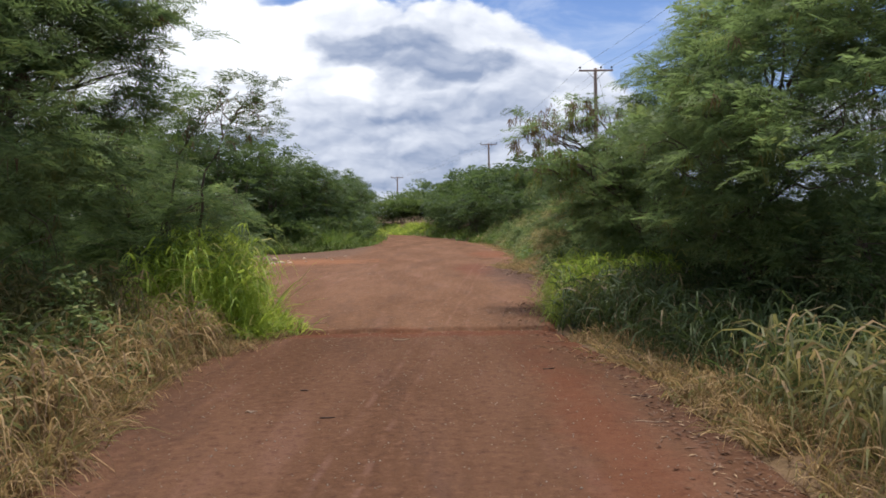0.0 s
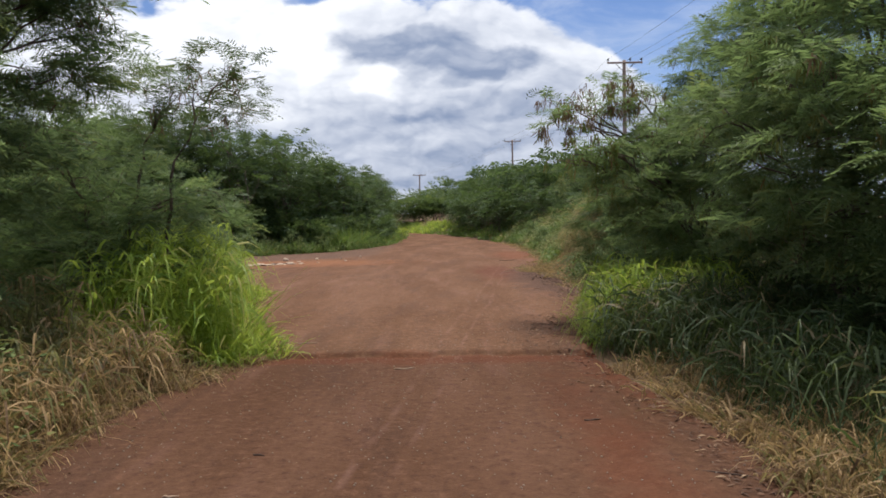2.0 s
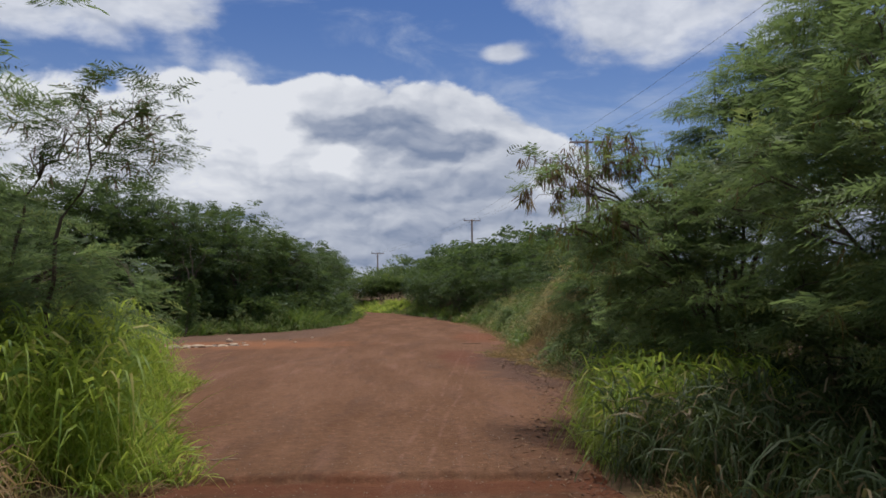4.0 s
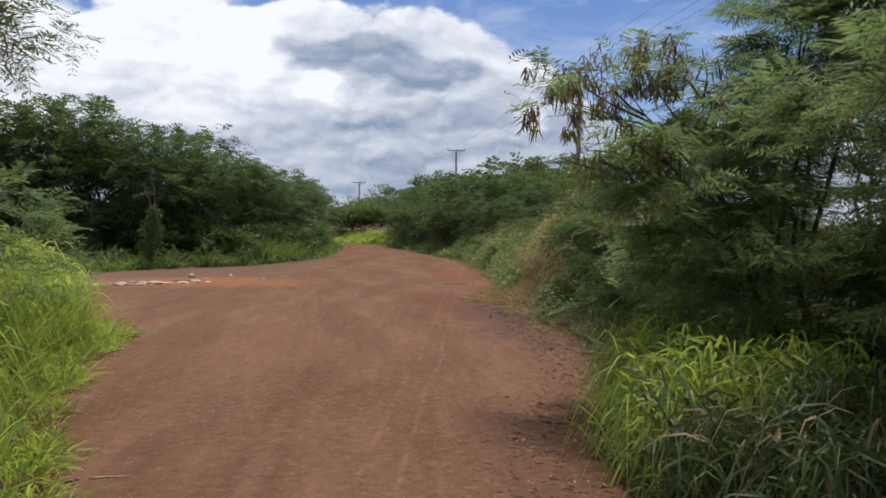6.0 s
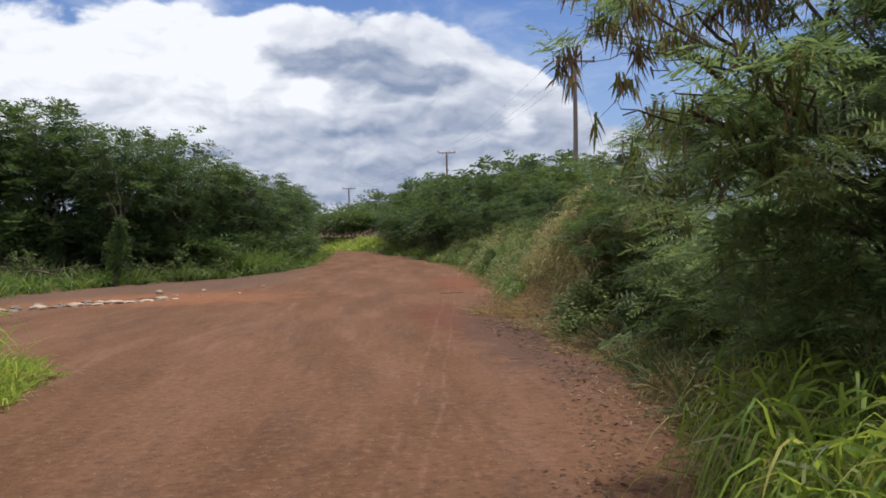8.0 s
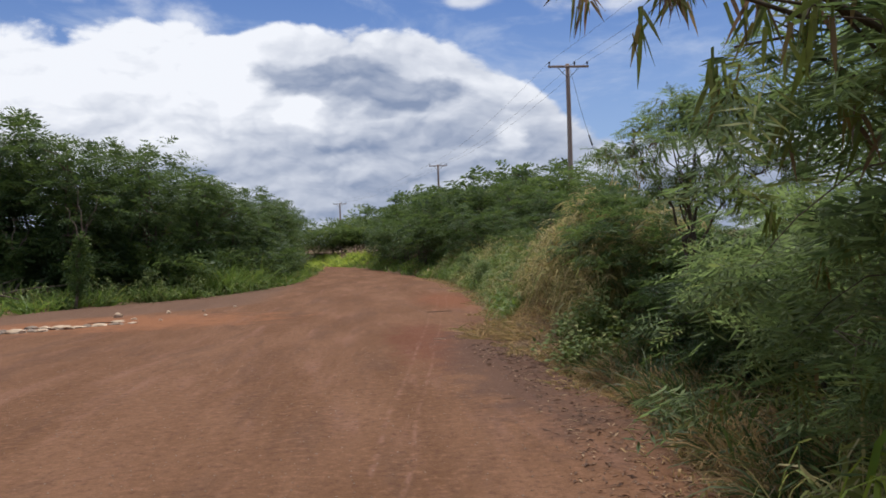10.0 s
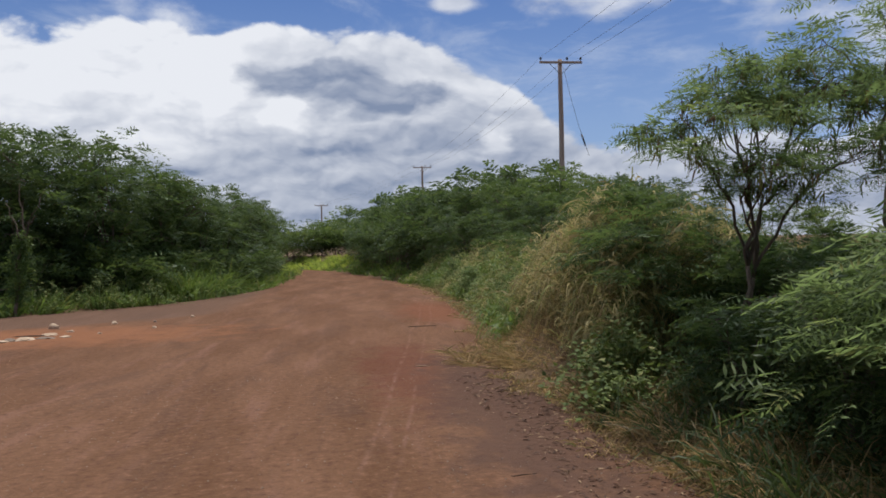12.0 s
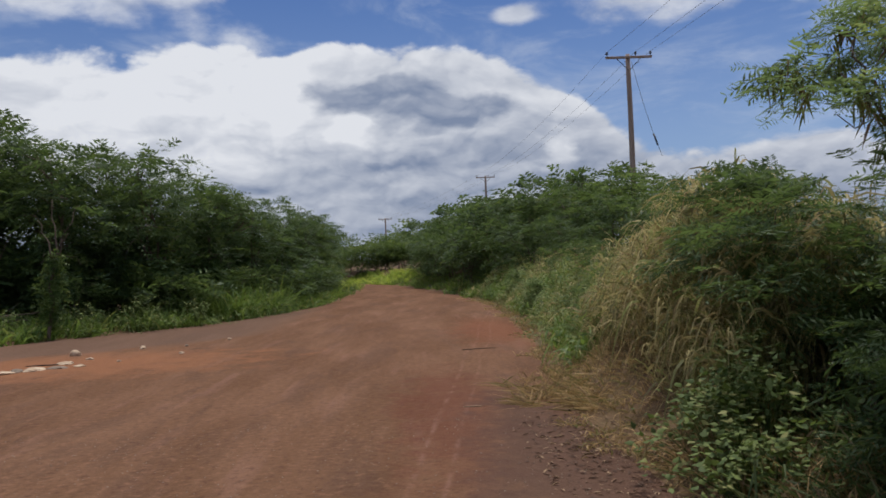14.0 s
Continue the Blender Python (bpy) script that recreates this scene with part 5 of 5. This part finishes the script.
bare_trunk(-13.2, 43.0, 3.2, "pale forked bare trunk wrapped in vine", 2)


def litter(name, count, ys, xs, mat, label, size):
    x, y = sow(count, ys, xs)
    hub = rng.integers(0, max(count // 40, 1), count)
    hx, hy = x[hub], y[hub]
    stay = rng.random(count) < 0.45
    x = np.where(stay, x, hx + rng.normal(0, 0.16, count))
    y = np.where(stay, y, hy + rng.normal(0, 0.35, count))
    inside = (x > edge_l(y)) & (x < edge_r(y))
    z = land(x, y) + np.where(inside, road_height(x, y), 0.0) + 0.006
    n = count
    a = rng.uniform(0, 6.28, n)
    way = np.stack([np.cos(a), np.sin(a), rng.normal(0, 0.15, n)], -1)
    side = np.stack([-np.sin(a), np.cos(a), rng.normal(0, 0.25, n)], -1)
    ln = (size * rng.uniform(0.4, 1.3, n))[:, None]
    c = np.stack([x, y, z], -1)
    lift = np.array([0, 0, 1.0]) * ln * rng.uniform(0.05, 0.35, (n, 1))
    v = np.stack([c - way * ln, c + side * ln * 0.22 + lift, c + way * ln, c - side * ln * 0.22 + lift], 1).reshape(-1, 3)
    v[:, 2] = np.maximum(v[:, 2], np.repeat(z, 4) - 0.004)
    tagged(new(name, mesh_data(name, v, [np.arange(4 * n).reshape(-1, 4)], mat)), label, "leaf litter", kind="stuff")


litter("leaf_litter", 4200, (3.0, 12.0), lambda y: (edge_r(y) - 0.6, edge_r(y) + 0.9), LITTER, "brown dead leaves and twigs along the road edge", 0.032)
litter("leaf_litter", 5000, (12.0, 26.0), lambda y: (edge_r(y) - 1.0, edge_r(y) + 0.5), LITTER, "brown dead leaves and twigs along the road edge", 0.036)
litter("leaf_litter", 1300, (2.0, 12.0), lambda y: (edge_l(y) + 0.6, edge_l(y) - 0.6), LITTER, "brown dead leaves and twigs along the road edge", 0.020)
litter("road_chips", 900, (1.0, 30.0), lambda y: (edge_l(y), edge_r(y)), LITTER, "scattered chips and bits of straw on the road", 0.016)


def pebbles():
    n = 5200
    x, y = sow(n, (2.0, 26.0), lambda y: (np.maximum(edge_l(y), -4.5), edge_r(y)))
    z = land(x, y) + road_height(x, y)
    r = rng.uniform(0.003, 0.011, n)
    octa = np.array([(1, 0, 0), (0, 1, 0), (-1, 0, 0), (0, -1, 0), (0, 0, 0.8), (0, 0, -0.6)])
    faces = np.array([(0, 1, 4), (1, 2, 4), (2, 3, 4), (3, 0, 4), (1, 0, 5), (2, 1, 5), (3, 2, 5), (0, 3, 5)])
    v = np.stack([x, y, z], -1)[:, None] + r[:, None, None] * octa[None] * rng.uniform(0.7, 1.3, (n, 6, 1))
    f = (np.arange(n)[:, None, None] * 6 + faces[None]).reshape(-1, 3)
    tagged(new("pebbles", mesh_data("pebbles", v, [f], STONE_GREY)), "small dusty pebbles on the dirt road", "pebbles", kind="stuff")


pebbles()


def stick(x, y, length, turn, mat, label, r=0.010, crook=0.03):
    z = float(land(x, y) + road_height(x, y))
    d = np.array([math.cos(radians(turn)), math.sin(radians(turn)), 0]) * length / 2
    v, f = tube(bend(-d, d, 0.0, 6, crook * 0.10) + np.array([0, 0, r * 0.5]), np.array([0.4, 0.7, 0.7, 0.6, 0.5, 0.2]) * r, 6)
    ob = new("stick", mesh_data("stick", v, f, mat, True))
    ob.matrix_world = Matrix.Translation((x, y, z))
    tagged(ob, label, "stick", "sticks on the road")


for _x, _y, _l, _t, _m, _r in ((-0.81, 6.72, 0.13, 5, 0, 0.012), (-1.16, 7.79, 0.09, -20, 0, 0.012), (-1.48, 6.96, 0.10, 15, 1, 0.012), (-0.33, 10.9, 0.24, 8, 1, 0.014),
                               (1.30, 8.62, 0.14, 10, 0, 0.012), (-1.7, 12.6, 0.30, 4, 1, 0.012), (1.9, 7.3, 0.35, -25, 0, 0.008), (2.0, 9.4, 0.4, 20, 0, 0.008),
                               (1.75, 6.4, 0.3, -10, 1, 0.006), (-1.95, 12.55, 0.1, 30, 0, 0.012), (2.2, 20.5, 0.22, 10, 0, 0.006), (1.9, 26.5, 0.25, 0, 1, 0.012),
                               (2.4, 33.0, 0.7, 6, 0, 0.014), (3.0, 24.4, 0.3, -12, 1, 0.006), (-6.5, 33.4, 0.8, 12, 0, 0.025)):
    stick(_x, _y, _l, _t, TWIG_PALE if _m else TWIG_DARK, "short pale dry stick on the dirt" if _m else "short dark stick on the dirt", _r)
